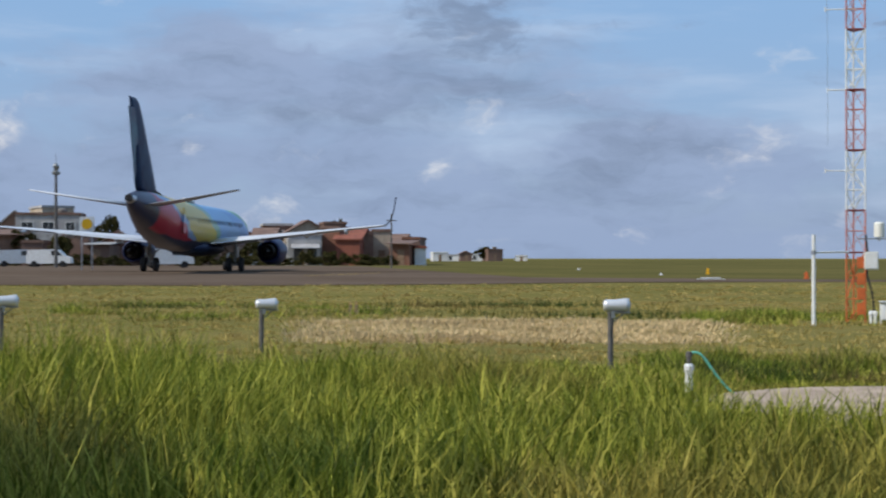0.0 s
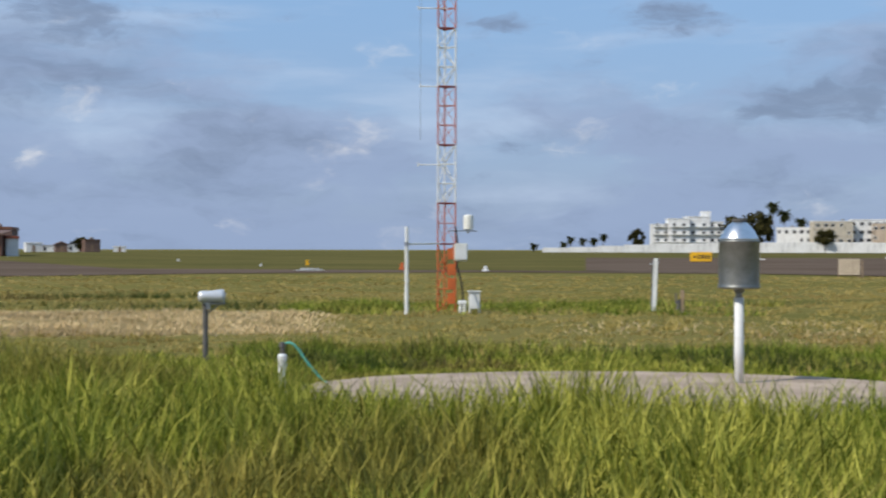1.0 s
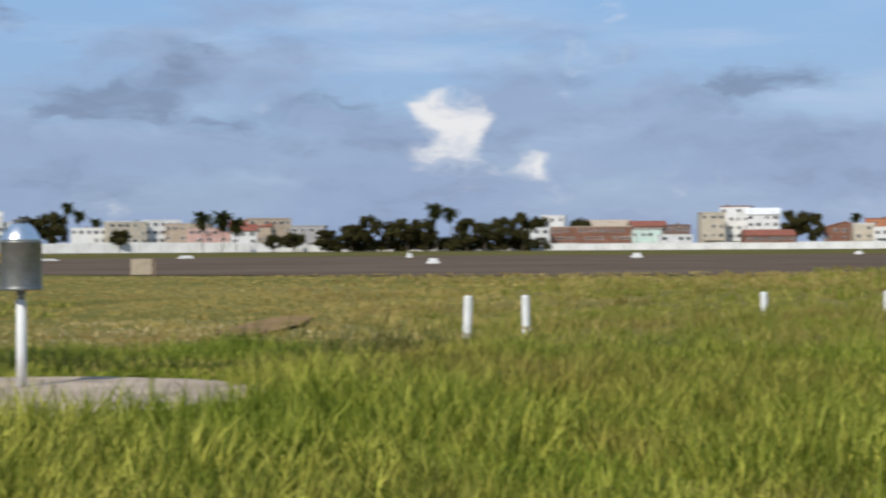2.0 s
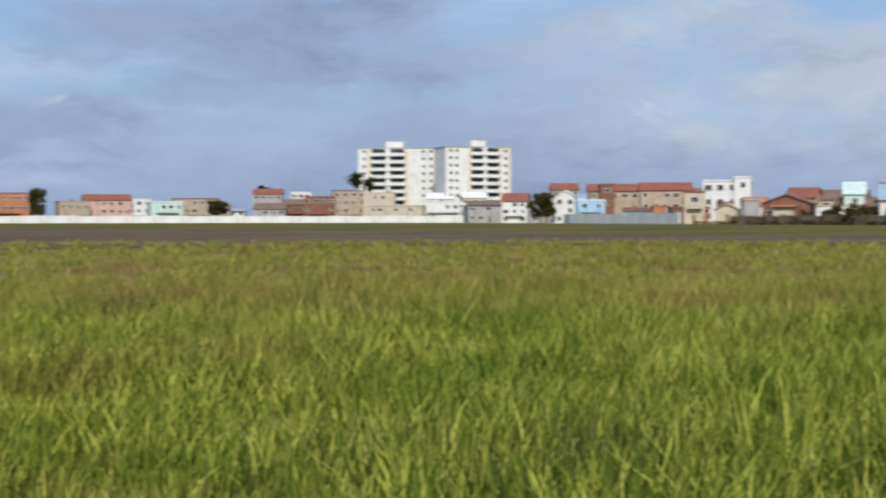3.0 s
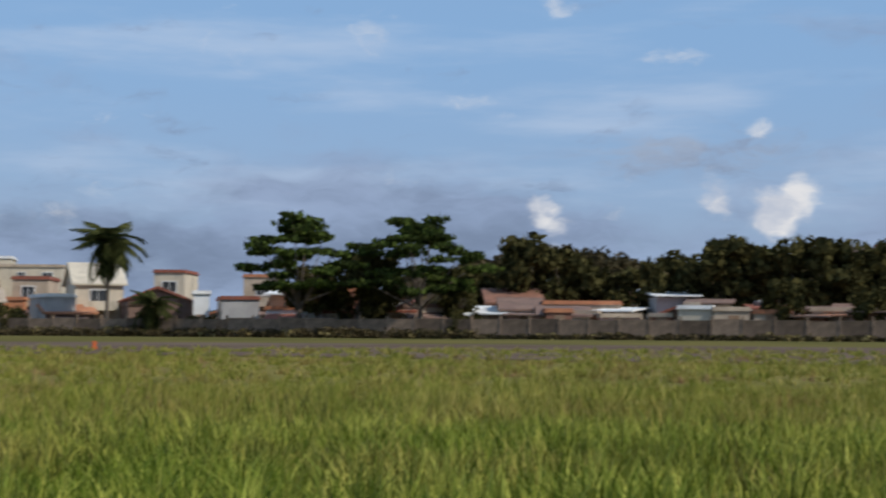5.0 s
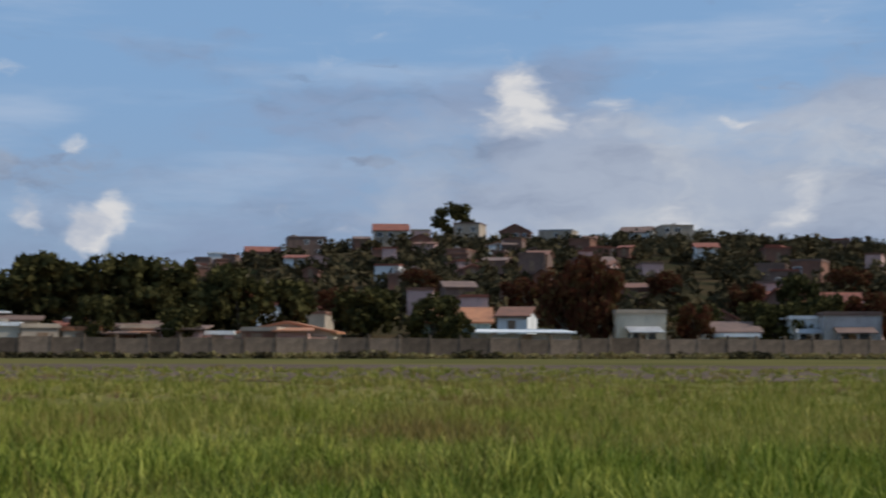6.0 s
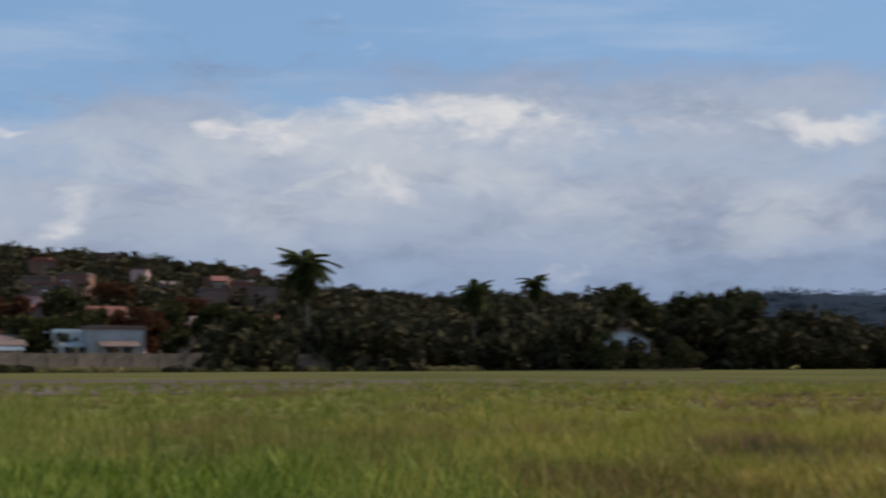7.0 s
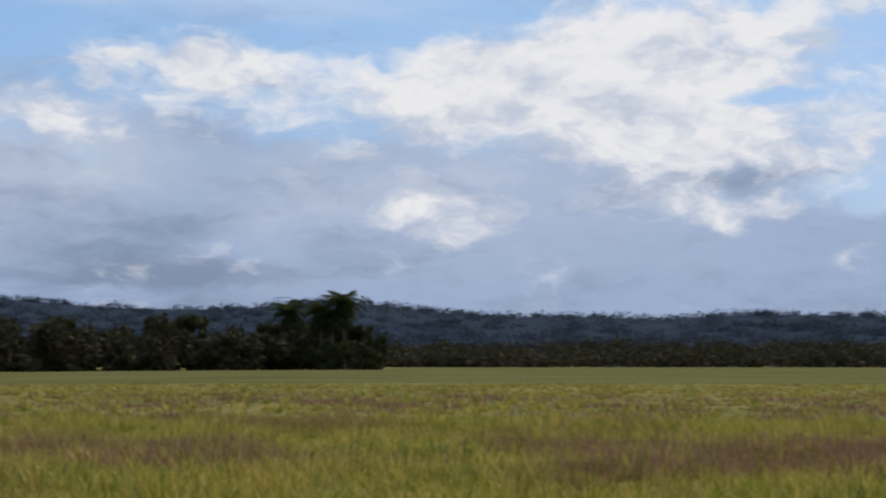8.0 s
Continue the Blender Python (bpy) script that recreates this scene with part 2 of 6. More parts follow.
# ---- ground ----
def make_ground():
    bm = B()
    rings = [0.5, 3, 8, 20, 60, 200, 700, 1800, 4200]
    vs = [[bm.verts.new(P(a, r)) for a in range(0, 360, 10)] for r in rings]
    c = bm.verts.new((0, 0, 0))
    k = len(vs[0])
    for i in range(k):
        bm.faces.new((c, vs[0][(i + 1) % k], vs[0][i]))
        for a, b in zip(vs, vs[1:]):
            bm.faces.new((a[i], a[(i + 1) % k], b[(i + 1) % k], b[i]))
    bmesh.ops.recalc_face_normals(bm, faces=bm.faces)
    g = link_mesh("ground", bm, mat("turf", (0.215, 0.175, 0.06), (0.14, 0.13, 0.038), rough=1.0, scale=0.12, fine=2.2, bump=0.3, spec=0.0))
    tagged(g, "mown yellow-green airfield grass reaching the horizon", "grass field", kind="structure")


def strip(name, near, far, z, material, label):
    """A paved area between two chains of (bearing, distance)."""
    bm = B()
    a = [bm.verts.new(P(az, d, z)) for az, d in near]
    b = [bm.verts.new(P(az, d, z)) for az, d in far]
    for i in range(len(a) - 1):
        bm.faces.new((a[i], a[i + 1], b[i + 1], b[i]))
    bmesh.ops.recalc_face_normals(bm, faces=bm.faces)
    if bm.faces[:][0].normal.z < 0:
        bmesh.ops.reverse_faces(bm, faces=bm.faces)
    return tagged(link_mesh(name, bm, material), label, "pavement", kind="structure")


make_ground()
VERGE = mat("rough_turf", (0.15, 0.125, 0.045), (0.095, 0.09, 0.032), rough=1.0, scale=0.06, fine=1.2, bump=0.4, spec=0.0)
strip("infield", [(-30, 66), (-10, 60), (4, 66), (16, 70), (26, 68), (40, 62), (60, 60), (80, 70), (92, 80), (110, 88), (130, 84), (150, 80), (170, 78), (186, 76), (200, 78), (214, 80), (216, 80), (240, 80)],
      [(-30, 900), (-10, 900), (4, 900), (16, 900), (26, 800), (40, 700), (60, 560), (80, 360), (92, 236), (110, 164), (130, 134), (150, 126), (170, 134), (186, 154), (200, 196), (214, 282), (216, 600), (240, 600)], 0.012, VERGE, "rough dark infield grass beyond the taxiway")
ASPHALT = mat("asphalt", (0.112, 0.08, 0.058), (0.15, 0.112, 0.084), rough=1.0, scale=0.08, fine=1.2, bump=0.1, spec=0.0)
strip("taxiway_apron", [(-40, 75), (-20, 58), (-8, 53), (0, 55), (6, 60), (16, 64), (26, 62), (30, 60)],
      [(-40, 190), (-20, 200), (-8, 200), (-3, 180), (3, 75), (16, 69), (26, 67), (30, 65)], 0.02, ASPHALT, "weathered grey asphalt taxiway with faded yellow lines")
strip("runway", [(20, 70), (28, 60), (40, 52), (55, 52), (70, 56), (85, 62), (100, 70)],
      [(20, 180), (28, 190), (40, 200), (55, 190), (70, 128), (85, 97), (100, 90)], 0.024, ASPHALT, "weathered grey asphalt runway")
strip("taxiway", [(95, 74), (110, 60), (125, 50), (140, 44), (156, 42), (172, 44), (190, 54), (202, 72)],
      [(95, 112), (110, 95), (125, 90), (140, 86), (156, 82), (172, 82), (190, 78), (202, 74)], 0.028, ASPHALT, "grey asphalt taxiway behind tall grass")
strip("taxi_line", [(-5.2, 82), (-4.3, 84), (-3.2, 89), (-2.4, 98), (-1.6, 120)], [(-5.2, 83.2), (-4.25, 85.4), (-3.1, 90.8), (-2.3, 100.5), (-1.5, 124)], 0.034,
      mat("faded_yellow_line", (0.5, 0.33, 0.07), (0.3, 0.22, 0.08), rough=0.9, scale=0.5, fine=3, spec=0.05), "faded yellow taxi line curving over asphalt")
strip("bare_soil", [(32.2, 17.2), (32.8, 16.6), (33.6, 16.7), (34.6, 17.6), (35.6, 19.6)], [(32.3, 17.6), (33.0, 18.6), (33.9, 20.2), (34.9, 21.4), (35.8, 21.2)], 0.04,
      mat("red_soil", (0.30, 0.19, 0.10), (0.22, 0.15, 0.07), rough=1.0, scale=2, fine=14, bump=0.5, spec=0.0), "bare reddish soil worn into the grass")

# ---- instruments and markers on the grass ----
def at(az, d, z=0.0, turn=0.0):
    """A pose that stands at a bearing and distance with its front to the camera."""
    return Matrix.Translation(P(az, d, z)) @ pose(0, 0, 0, 0, 0, -az + turn)


STEEL = mat("galvanised_steel", (0.55, 0.56, 0.57), (0.4, 0.4, 0.41), rough=0.35, metal=0.9, scale=6, fine=60, bump=0.05)
LAMPM = mat("lamp_silver_paint", (0.72, 0.72, 0.72), (0.6, 0.6, 0.6), rough=0.35, metal=0.35, scale=9, fine=80, bump=0.04)
ALU = mat("spun_aluminium", (0.78, 0.78, 0.78), (0.62, 0.62, 0.62), rough=0.28, metal=1.0, scale=9, fine=80, bump=0.04)
DULL = mat("dull_zinc", (0.30, 0.30, 0.28), (0.22, 0.22, 0.2), rough=0.45, metal=0.85, scale=8, fine=50, bump=0.06)
WHITE = mat("white_paint", (0.82, 0.82, 0.8), (0.7, 0.69, 0.65), rough=0.5, scale=5, fine=30, bump=0.05, dirt=0.15)
CREAM_BOX = mat("cream_enamel", (0.74, 0.73, 0.66), (0.66, 0.65, 0.58), rough=0.45, scale=7, fine=50, bump=0.04)
RED = mat("red_oxide_paint", (0.55, 0.21, 0.16), (0.45, 0.16, 0.13), rough=0.6, scale=6, fine=50, bump=0.1)
ORANGE = mat("orange_paint", (0.68, 0.16, 0.04), (0.5, 0.12, 0.04), rough=0.6, scale=6, fine=50, bump=0.1)
BLACK = mat("black_rubber", (0.025, 0.025, 0.025), rough=0.7, scale=10, fine=80)
DARKPOST = mat("dark_post", (0.09, 0.085, 0.08), (0.14, 0.13, 0.12), rough=0.8, scale=8, fine=60)
CONCRETE = mat("pad_concrete", (0.50, 0.385, 0.285), (0.35, 0.265, 0.195), rough=0.95, scale=2.0, fine=25, bump=0.2, dirt=0.35, spec=0.03)
WOOD = mat("weathered_wood", (0.36, 0.26, 0.16), (0.24, 0.17, 0.11), rough=0.85, scale=6, fine=40, bump=0.3)
GREEN_HOSE = mat("green_hose", (0.16, 0.55, 0.42), (0.12, 0.45, 0.34), rough=0.4, scale=20, fine=60)
YELLOW = mat("yellow_sign_paint", (0.85, 0.48, 0.02), (0.75, 0.4, 0.02), rough=0.5, scale=3, fine=30)


def met_mast():
    t = thing("met_mast", at(14.83, 23.6, 0, 8), "slim lattice met mast painted in red and white bands", "mast")
    W, step = 0.135, 0.30
    leg = [(-W, -W * 0.6), (W, -W * 0.6), (0, W * 1.1)]
    z, k = 0.0, 0
    bands = [(0.0, 1.04, ORANGE), (1.04, 1.66, RED)] + [(1.66 + i * 0.89, 1.66 + (i + 1) * 0.89, RED if i % 2 else WHITE) for i in range(9)]
    for lo, hi, m in bands:
        words = "white-painted mast leg" if m is WHITE else "red-painted mast leg"
        for x, y in leg:
            part("leg", rod(B(), (x, y, lo), (x, y, hi), 0.0135, seg=6), m, t, words)
        n = max(2, round((hi - lo) / step))
        for i in range(n):
            z0, z1 = lo + (hi - lo) * i / n, lo + (hi - lo) * (i + 1) / n
            for j in range(3):
                a, b = leg[j], leg[(j + 1) % 3]
                lattice = m is WHITE or m is ORANGE
                if lattice and (i + j) % 2:
                    a, b = b, a
                part("brace", rod(B(), (*a, z0), (*b, z1), 0.0085 if lattice else 0.005, seg=5), m, t)
                if i < n - 1:
                    part("rung", rod(B(), (*a, z1), (*b, z1), 0.008, seg=5), m, t)
        for j in range(3):
            part("joint_bar", rod(B(), (*leg[j], hi - 0.006), (*leg[(j + 1) % 3], hi - 0.006), 0.013, seg=6), mat("dark_red_joint", (0.22, 0.05, 0.04), rough=0.7), t)
    bm = B()
    for zz in (0.12, 0.34, 0.56, 0.8):
        box(bm, 0.07, -W * 0.62, zz, 0.11, 0.02, 0.17, 0, 0.006)
    part("climb_guard", bm, ORANGE, t, "orange-painted steel guard plates")
    for zz, ln in ((2.24, 0.30), (3.43, 0.27), (4.62, 0.30)):
        bm = B()
        rod(bm, (-W - ln, -0.08, zz), (0.0, -0.08, zz), 0.009, seg=6)
        rod(bm, (-W - ln, -0.08, zz - 0.03), (-W - ln, -0.08, zz + 0.03), 0.012, seg=6)
        part("side_arm", bm, WHITE, t, "short white standoff arm")
    bm = B()
    rod(bm, (-W - 0.27, -0.08, 2.6), (-W - 0.27, -0.08, 9), 0.0025, seg=4)
    part("aerial_wire", bm, DULL, t)
    bm = B()
    pts = [(W, -0.1, 1.3), (W + 0.04, -0.11, 0.95), (W + 0.02, -0.11, 0.7), (W + 0.09, -0.12, 0.45), (W + 0.12, -0.12, 0.2), (W + 0.06, -0.12, 0.02)]
    for a, b in zip(pts, pts[1:]):
        rod(bm, a, b, 0.014, seg=6)
    part("cable", bm, BLACK, t, "black armoured cable")
    bm = B()
    rod(bm, (0.02, -0.09, 1.235), (0.46, -0.09, 1.235), 0.009, seg=6)
    rod(bm, (0.33, -0.09, 1.2), (0.33, -0.09, 1.25), 0.02, seg=8)
    part("sensor_arm", bm, STEEL, t)
    bm = B()
    lathe(bm, [(0.07, 1.255), (0.078, 1.262)] + [(r, 1.27 + i * 0.022 + dz) for i in range(9) for r, dz in ((0.078, 0.0), (0.078, 0.012), (0.072, 0.014))] + [(0.07, 1.475), (0.03, 1.485)], 20, Matrix.Translation((0.335, -0.09, 0)))
    part("temperature_shield", bm, CREAM_BOX, t, "white louvred cylindrical sensor shield", smooth=True)
    bm = B()
    box(bm, 0.215, -0.1, 0.78, 0.20, 0.09, 0.265, 0, 0.012)
    part("instrument_box", bm, CREAM_BOX, t, "cream enamelled equipment box")
    bm = B()
    box(bm, 0.215, -0.148, 0.80, 0.17, 0.006, 0.225, 0, 0.002)
    part("box_door", bm, WHITE, t)


def junction_cabinet():
    t = thing("junction_cabinet", at(15.77, 23.2), "small white junction cabinet on short legs in grass", "cabinet")
    bm = B()
    box(bm, 0.05, 0, 0.06, 0.17, 0.14, 0.25, 0, 0.01)
    part("body", bm, WHITE, t)
    bm = B()
    box(bm, 0.05, -0.01, 0.312, 0.2, 0.17, 0.02, 0, 0.005)
    part("roof", bm, WHITE, t)
    for x in (-0.02, 0.12):
        bm = B()
        rod(bm, (x, 0, 0), (x, 0, 0.07), 0.015)
        part("leg", bm, WHITE, t)
    for x in (-0.10, -0.16):
        bm = B()
        lathe(bm, [(0.022, 0), (0.022, 0.12), (0.035, 0.13), (0.035, 0.17), (0.012, 0.19)], 10, Matrix.Translation((x, 0, 0)))
        part("conduit", bm, WHITE, t)
    bm = B()
    box(bm, -0.12, 0.02, 0.1, 0.1, 0.06, 0.09, 0, 0.006)
    part("switch_box", bm, STEEL, t)


def white_pole():
    t = thing("wind_pole", at(13.38, 22.3), "thin white pole with a crossbar to the mast", "pole")
    bm = B()
    rod(bm, (0, 0, 0), (0, 0, 1.28), 0.028, 0.026, 12)
    part("pole", bm, WHITE, t)
    bm = B()
    rod(bm, (0.0, 0, 1.03), (0.48, 0.55, 1.04), 0.014, seg=8)
    part("crossbar", bm, WHITE, t)
    bm = B()
    lathe(bm, [(0.034, 1.0), (0.034, 1.06)], 12)
    part("clamp", bm, STEEL, t)


def lamp(az, d, turn, s=1.0):
    t = thing("approach_lamp", at(az, d, 0, turn), "silver lamp housing on a dark post in grass", "airfield lamp", "approach lamps")
    top = 0.50 * s
    bm = B()
    rod(bm, (-0.07, 0, 0), (-0.07, 0, top), 0.024, 0.024, 10)
    part("post", bm, DARKPOST, t)
    bm = B()
    R = Matrix.Translation((0, 0, top + 0.055)) @ pose(0, 0, 0, 0, 90, 0)
    lathe(bm, [(0.02, -0.13), (0.042, -0.125), (0.05, -0.10), (0.05, -0.02), (0.054, 0.0), (0.06, 0.05), (0.06, 0.08), (0.052, 0.084)], 20, R)
    part("housing", bm, LAMPM, t, "silver-painted lamp housing", smooth=True)
    bm = B()
    lathe(bm, [(0.045, 0.085), (0.03, 0.093), (0.01, 0.096)], 16, R)
    part("lens", bm, mat("lamp_glass", (0.5, 0.52, 0.55), rough=0.1, spec=0.8), t)
    bm = B()
    box(bm, 0.0, 0, top - 0.012, 0.19, 0.07, 0.014, 0, 0.003)
    rod(bm, (-0.06, 0, top - 0.09), (0.04, 0, top - 0.012), 0.007, seg=6)
    part("bracket", bm, DULL, t)
    bm = B()
    box(bm, -0.05, -0.035, top - 0.05, 0.03, 0.02, 0.06, 0, 0.004)
    part("clamp", bm, STEEL, t)


def rain_gauge():
    t = thing("rain_gauge", at(25.58, 10.6), "metal rain gauge on a white pole beside the pad", "rain gauge")
    bm = B()
    rod(bm, (0, 0, 0), (0, 0, 0.63), 0.032, 0.031, 16)
    part("pole", bm, WHITE, t, smooth=True)
    bm = B()
    lathe(bm, [(0.022, 0.6), (0.022, 0.66), (0.034, 0.665), (0.034, 0.70)], 16)
    part("neck", bm, DULL, t)
    bm = B()
    lathe(bm, [(0.10, 0.690), (0.138, 0.692), (0.142, 0.70), (0.138, 0.708), (0.1365, 0.72), (0.1365, 1.0), (0.139, 1.004), (0.139, 1.012), (0.135, 1.016)], 40)
    part("canister", bm, DULL, t, "dull grey zinc canister", smooth=True)
    bm = B()
    lathe(bm, [(0.133, 1.014), (0.13, 1.03), (0.105, 1.075), (0.075, 1.115), (0.055, 1.132), (0.046, 1.137), (0.044, 1.145), (0.02, 1.147)], 40)
    part("funnel_cap", bm, ALU, t, "bright spun aluminium cone", smooth=True)
    bm = B()
    lathe(bm, [(0.05, 1.144), (0.05, 1.156), (0.04, 1.16)], 24)
    part("rim", bm, DARKPOST, t)


def stake(az, d, h, r, lean=0, name="marker_post", lab="short white-painted marker post in long grass", m=None):
    t = thing(name, at(az, d) @ pose(0, 0, 0, 0, lean, 0), lab, "post", "marker posts")
    bm = B()
    lathe(bm, [(r, -0.05), (r, h - 0.012), (r * 0.82, h)], 14)
    part("shaft", bm, m or WHITE, t)
    bm = B()
    lathe(bm, [(r * 1.06, h * 0.16), (r * 1.06, h * 0.2)], 14)
    part("band", bm, CONCRETE, t)


met_mast()
junction_cabinet()
white_pole()
lamp(6.30, 13.0, 4)
lamp(-6.6, 15.6, 6, 0.87)
lamp(-15.85, 15.6, 6, 0.96)
rain_gauge()
stake(41.58, 15.5, 0.475, 0.043, 2)
stake(43.75, 17.0, 0.43, 0.043, -1)
stake(52.36, 21.6, 0.33, 0.045, -2)
stake(56.6, 23.4, 0.30, 0.045, 3)


def tall_post():
    t = thing("sensor_post", at(22.5, 24.2) @ pose(0, 0, 0, 0, 2.2, 0), "white steel post with a small bracket in grass", "post")
    bm = B()
    box(bm, 0, 0, 0, 0.07, 0.05, 0.82, 0, 0.006)
    part("shaft", bm, WHITE, t)
    # narrow dull-grey strip along the post's left edge
    bm = B()
    box(bm, -0.045, 0, 0, 0.022, 0.05, 0.78, 0, 0.003)
    part("back_rail", bm, DULL, t)
    bm = B()
    rod(bm, (-0.09, 0, 0.72), (0.05, 0, 0.76), 0.012)
    part("bracket", bm, STEEL, t)
    t = thing("valve_stub", at(23.45, 23.5), "rusty pipe stub with a wooden stake", "pipe")
    bm = B()
    rod(bm, (-0.02, 0, 0), (-0.02, 0, 0.2), 0.035, 0.03)
    rod(bm, (-0.06, 0, 0.14), (-0.06, 0, 0.3), 0.014)
    part("pipe", bm, DARKPOST, t)
    bm = B()
    box(bm, 0.035, 0.01, 0, 0.06, 0.03, 0.35, 0, 0.004)
    part("stake", bm, WOOD, t)
    for x, az in ((0, -3.3), (1, -3.52)):
        t = thing("wooden_peg", at(az, 26.0), "short weathered wooden survey peg in grass", "peg", "survey pegs")
        bm = B()
        box(bm, 0, 0, 0, 0.045, 0.03, 0.22, 0, 0.004)
        part("stake", bm, WOOD, t)
        bm = B()
        box(bm, 0, -0.018, 0.17, 0.047, 0.005, 0.04, 0, 0.001)
        part("tag", bm, mat("faded_tag", (0.6, 0.4, 0.15), rough=0.8), t)


def hose_pipe():
    t = thing("standpipe", at(8.80, 10.4), "white plastic standpipe with a green hose", "standpipe")
    bm = B()
    lathe(bm, [(0.026, 0), (0.026, 0.2), (0.032, 0.205), (0.032, 0.235), (0.02, 0.25)], 14)
    part("pipe", bm, WHITE, t)
    bm = B()
    lathe(bm, [(0.014, 0.25), (0.016, 0.29), (0.022, 0.295), (0.022, 0.325), (0.01, 0.33)], 10)
    part("tap", bm, DARKPOST, t)
    bm = B()
    pts = [(0.02, 0, 0.322), (0.05, 0, 0.325), (0.08, 0, 0.31), (0.11, 0.01, 0.275), (0.15, 0.01, 0.215), (0.19, 0.02, 0.16), (0.25, 0.03, 0.09), (0.33, 0.05, 0.02)]
    for a, b in zip(pts, pts[1:]):
        rod(bm, a, b, 0.0085, seg=7)
    part("hose", bm, GREEN_HOSE, t, "thin green garden hose")


def pad():
    bm = B()
    c = P(21.8, 9.75)
    n = 40
    rr = [1 + 0.03 * noise.noise((i * 0.9, 3, 1)) for i in range(n)]
    turn = pose(0, 0, 0, 0, 0, -21.8)
    lo = [bm.verts.new(c + turn @ Vector((2.22 * r * math.cos(i * 2 * math.pi / n), 1.74 * r * math.sin(i * 2 * math.pi / n), -0.02))) for i, r in enumerate(rr)]
    hi = [bm.verts.new(v.co + Vector((0, 0, 0.075))) for v in lo]
    top = bm.faces.new(hi)
    for i in range(n):
        bm.faces.new((lo[i], lo[(i + 1) % n], hi[(i + 1) % n], hi[i]))
    bmesh.ops.recalc_face_normals(bm, faces=bm.faces)
    bmesh.ops.bevel(bm, geom=list(top.edges), offset=0.012, segments=2, affect="EDGES")
    tagged(link_mesh("concrete_pad", bm, CONCRETE), "weathered round concrete pad with stained edges", "concrete pad", kind="structure")


tall_post()
hose_pipe()
pad()


def taxi_sign():
    t = thing("taxiway_sign", at(24.2, 112), "yellow airfield sign with black marks beside the taxiway", "sign")
    bm = B()
    box(bm, 0, 0, 0.12, 1.55, 0.2, 0.68, 0, 0.03)
    part("panel", bm, YELLOW, t)
    for x in (-0.5, 0.5):
        bm = B()
        rod(bm, (x, 0, 0), (x, 0, 0.14), 0.04)
        part("leg", bm, DARKPOST, t)
    for x, w, h in ((-0.45, 0.22, 0.12), (-0.15, 0.16, 0.3), (0.1, 0.16, 0.3), (0.34, 0.16, 0.28), (0.58, 0.12, 0.28)):
        bm = B()
        box(bm, x, -0.104, 0.46 - h / 2, w, 0.006, h)
        part("mark", bm, BLACK, t)
    t = thing("back_board", at(29.45, 55), "pale wooden sign board seen from behind", "board")
    for i in range(6):
        bm = B()
        box(bm, -0.3 + i * 0.12, 0, 0.1, 0.114, 0.03, 0.55 + 0.01 * (i % 2), 0, 0.004)
        part("board", bm, mat("pale_board", (0.55, 0.45, 0.33), (0.42, 0.34, 0.25), rough=0.9, scale=5, fine=40), t)
    for x in (-0.33, 0.33, 0.44):
        bm = B()
        box(bm, x, 0.05, 0, 0.05, 0.05, 0.62, 0, 0.005)
        part("leg", bm, WOOD, t)


def edge_light(az, d, w=0.5, h=0.22, m=None, lab="low white runway edge marker on the asphalt"):
    t = thing("edge_marker", at(az, d), lab, "marker", "edge markers")
    bm = B()
    box(bm, 0, 0, 0, w, 0.3, h * 0.5, 0, 0.03)
    part("base", bm, m or WHITE, t)
    bm = B()
    box(bm, 0, 0, h * 0.5, w * 0.7, 0.2, h * 0.5, 0, 0.03)
    part("cap", bm, m or WHITE, t)


taxi_sign()
for row in [(47.6, 140, 1.0, 0.45), (40.1, 95, 0.8, 0.35), (55.5, 180, 0.9, 0.4), (31.0, 170, 1.8, 0.35), (39.2, 160, 0.6, 0.5), (5.0, 120, 0.25, 0.2), (8.0, 85, 0.2, 0.15), (26.0, 150, 2.6, 0.2), (16.3, 66, 0.25, 0.25)]:
    edge_light(*row)
edge_light(9.8, 68, 1.3, 0.12, lab="flat white marker board lying on grass")
for az, d in ((13.2, 70), (120.2, 62), (9.7, 90)):
    edge_light(az, d, 0.22, 0.36, ORANGE if az in (13.2, 120.2) else YELLOW, "small orange taxiway marker beside the asphalt")

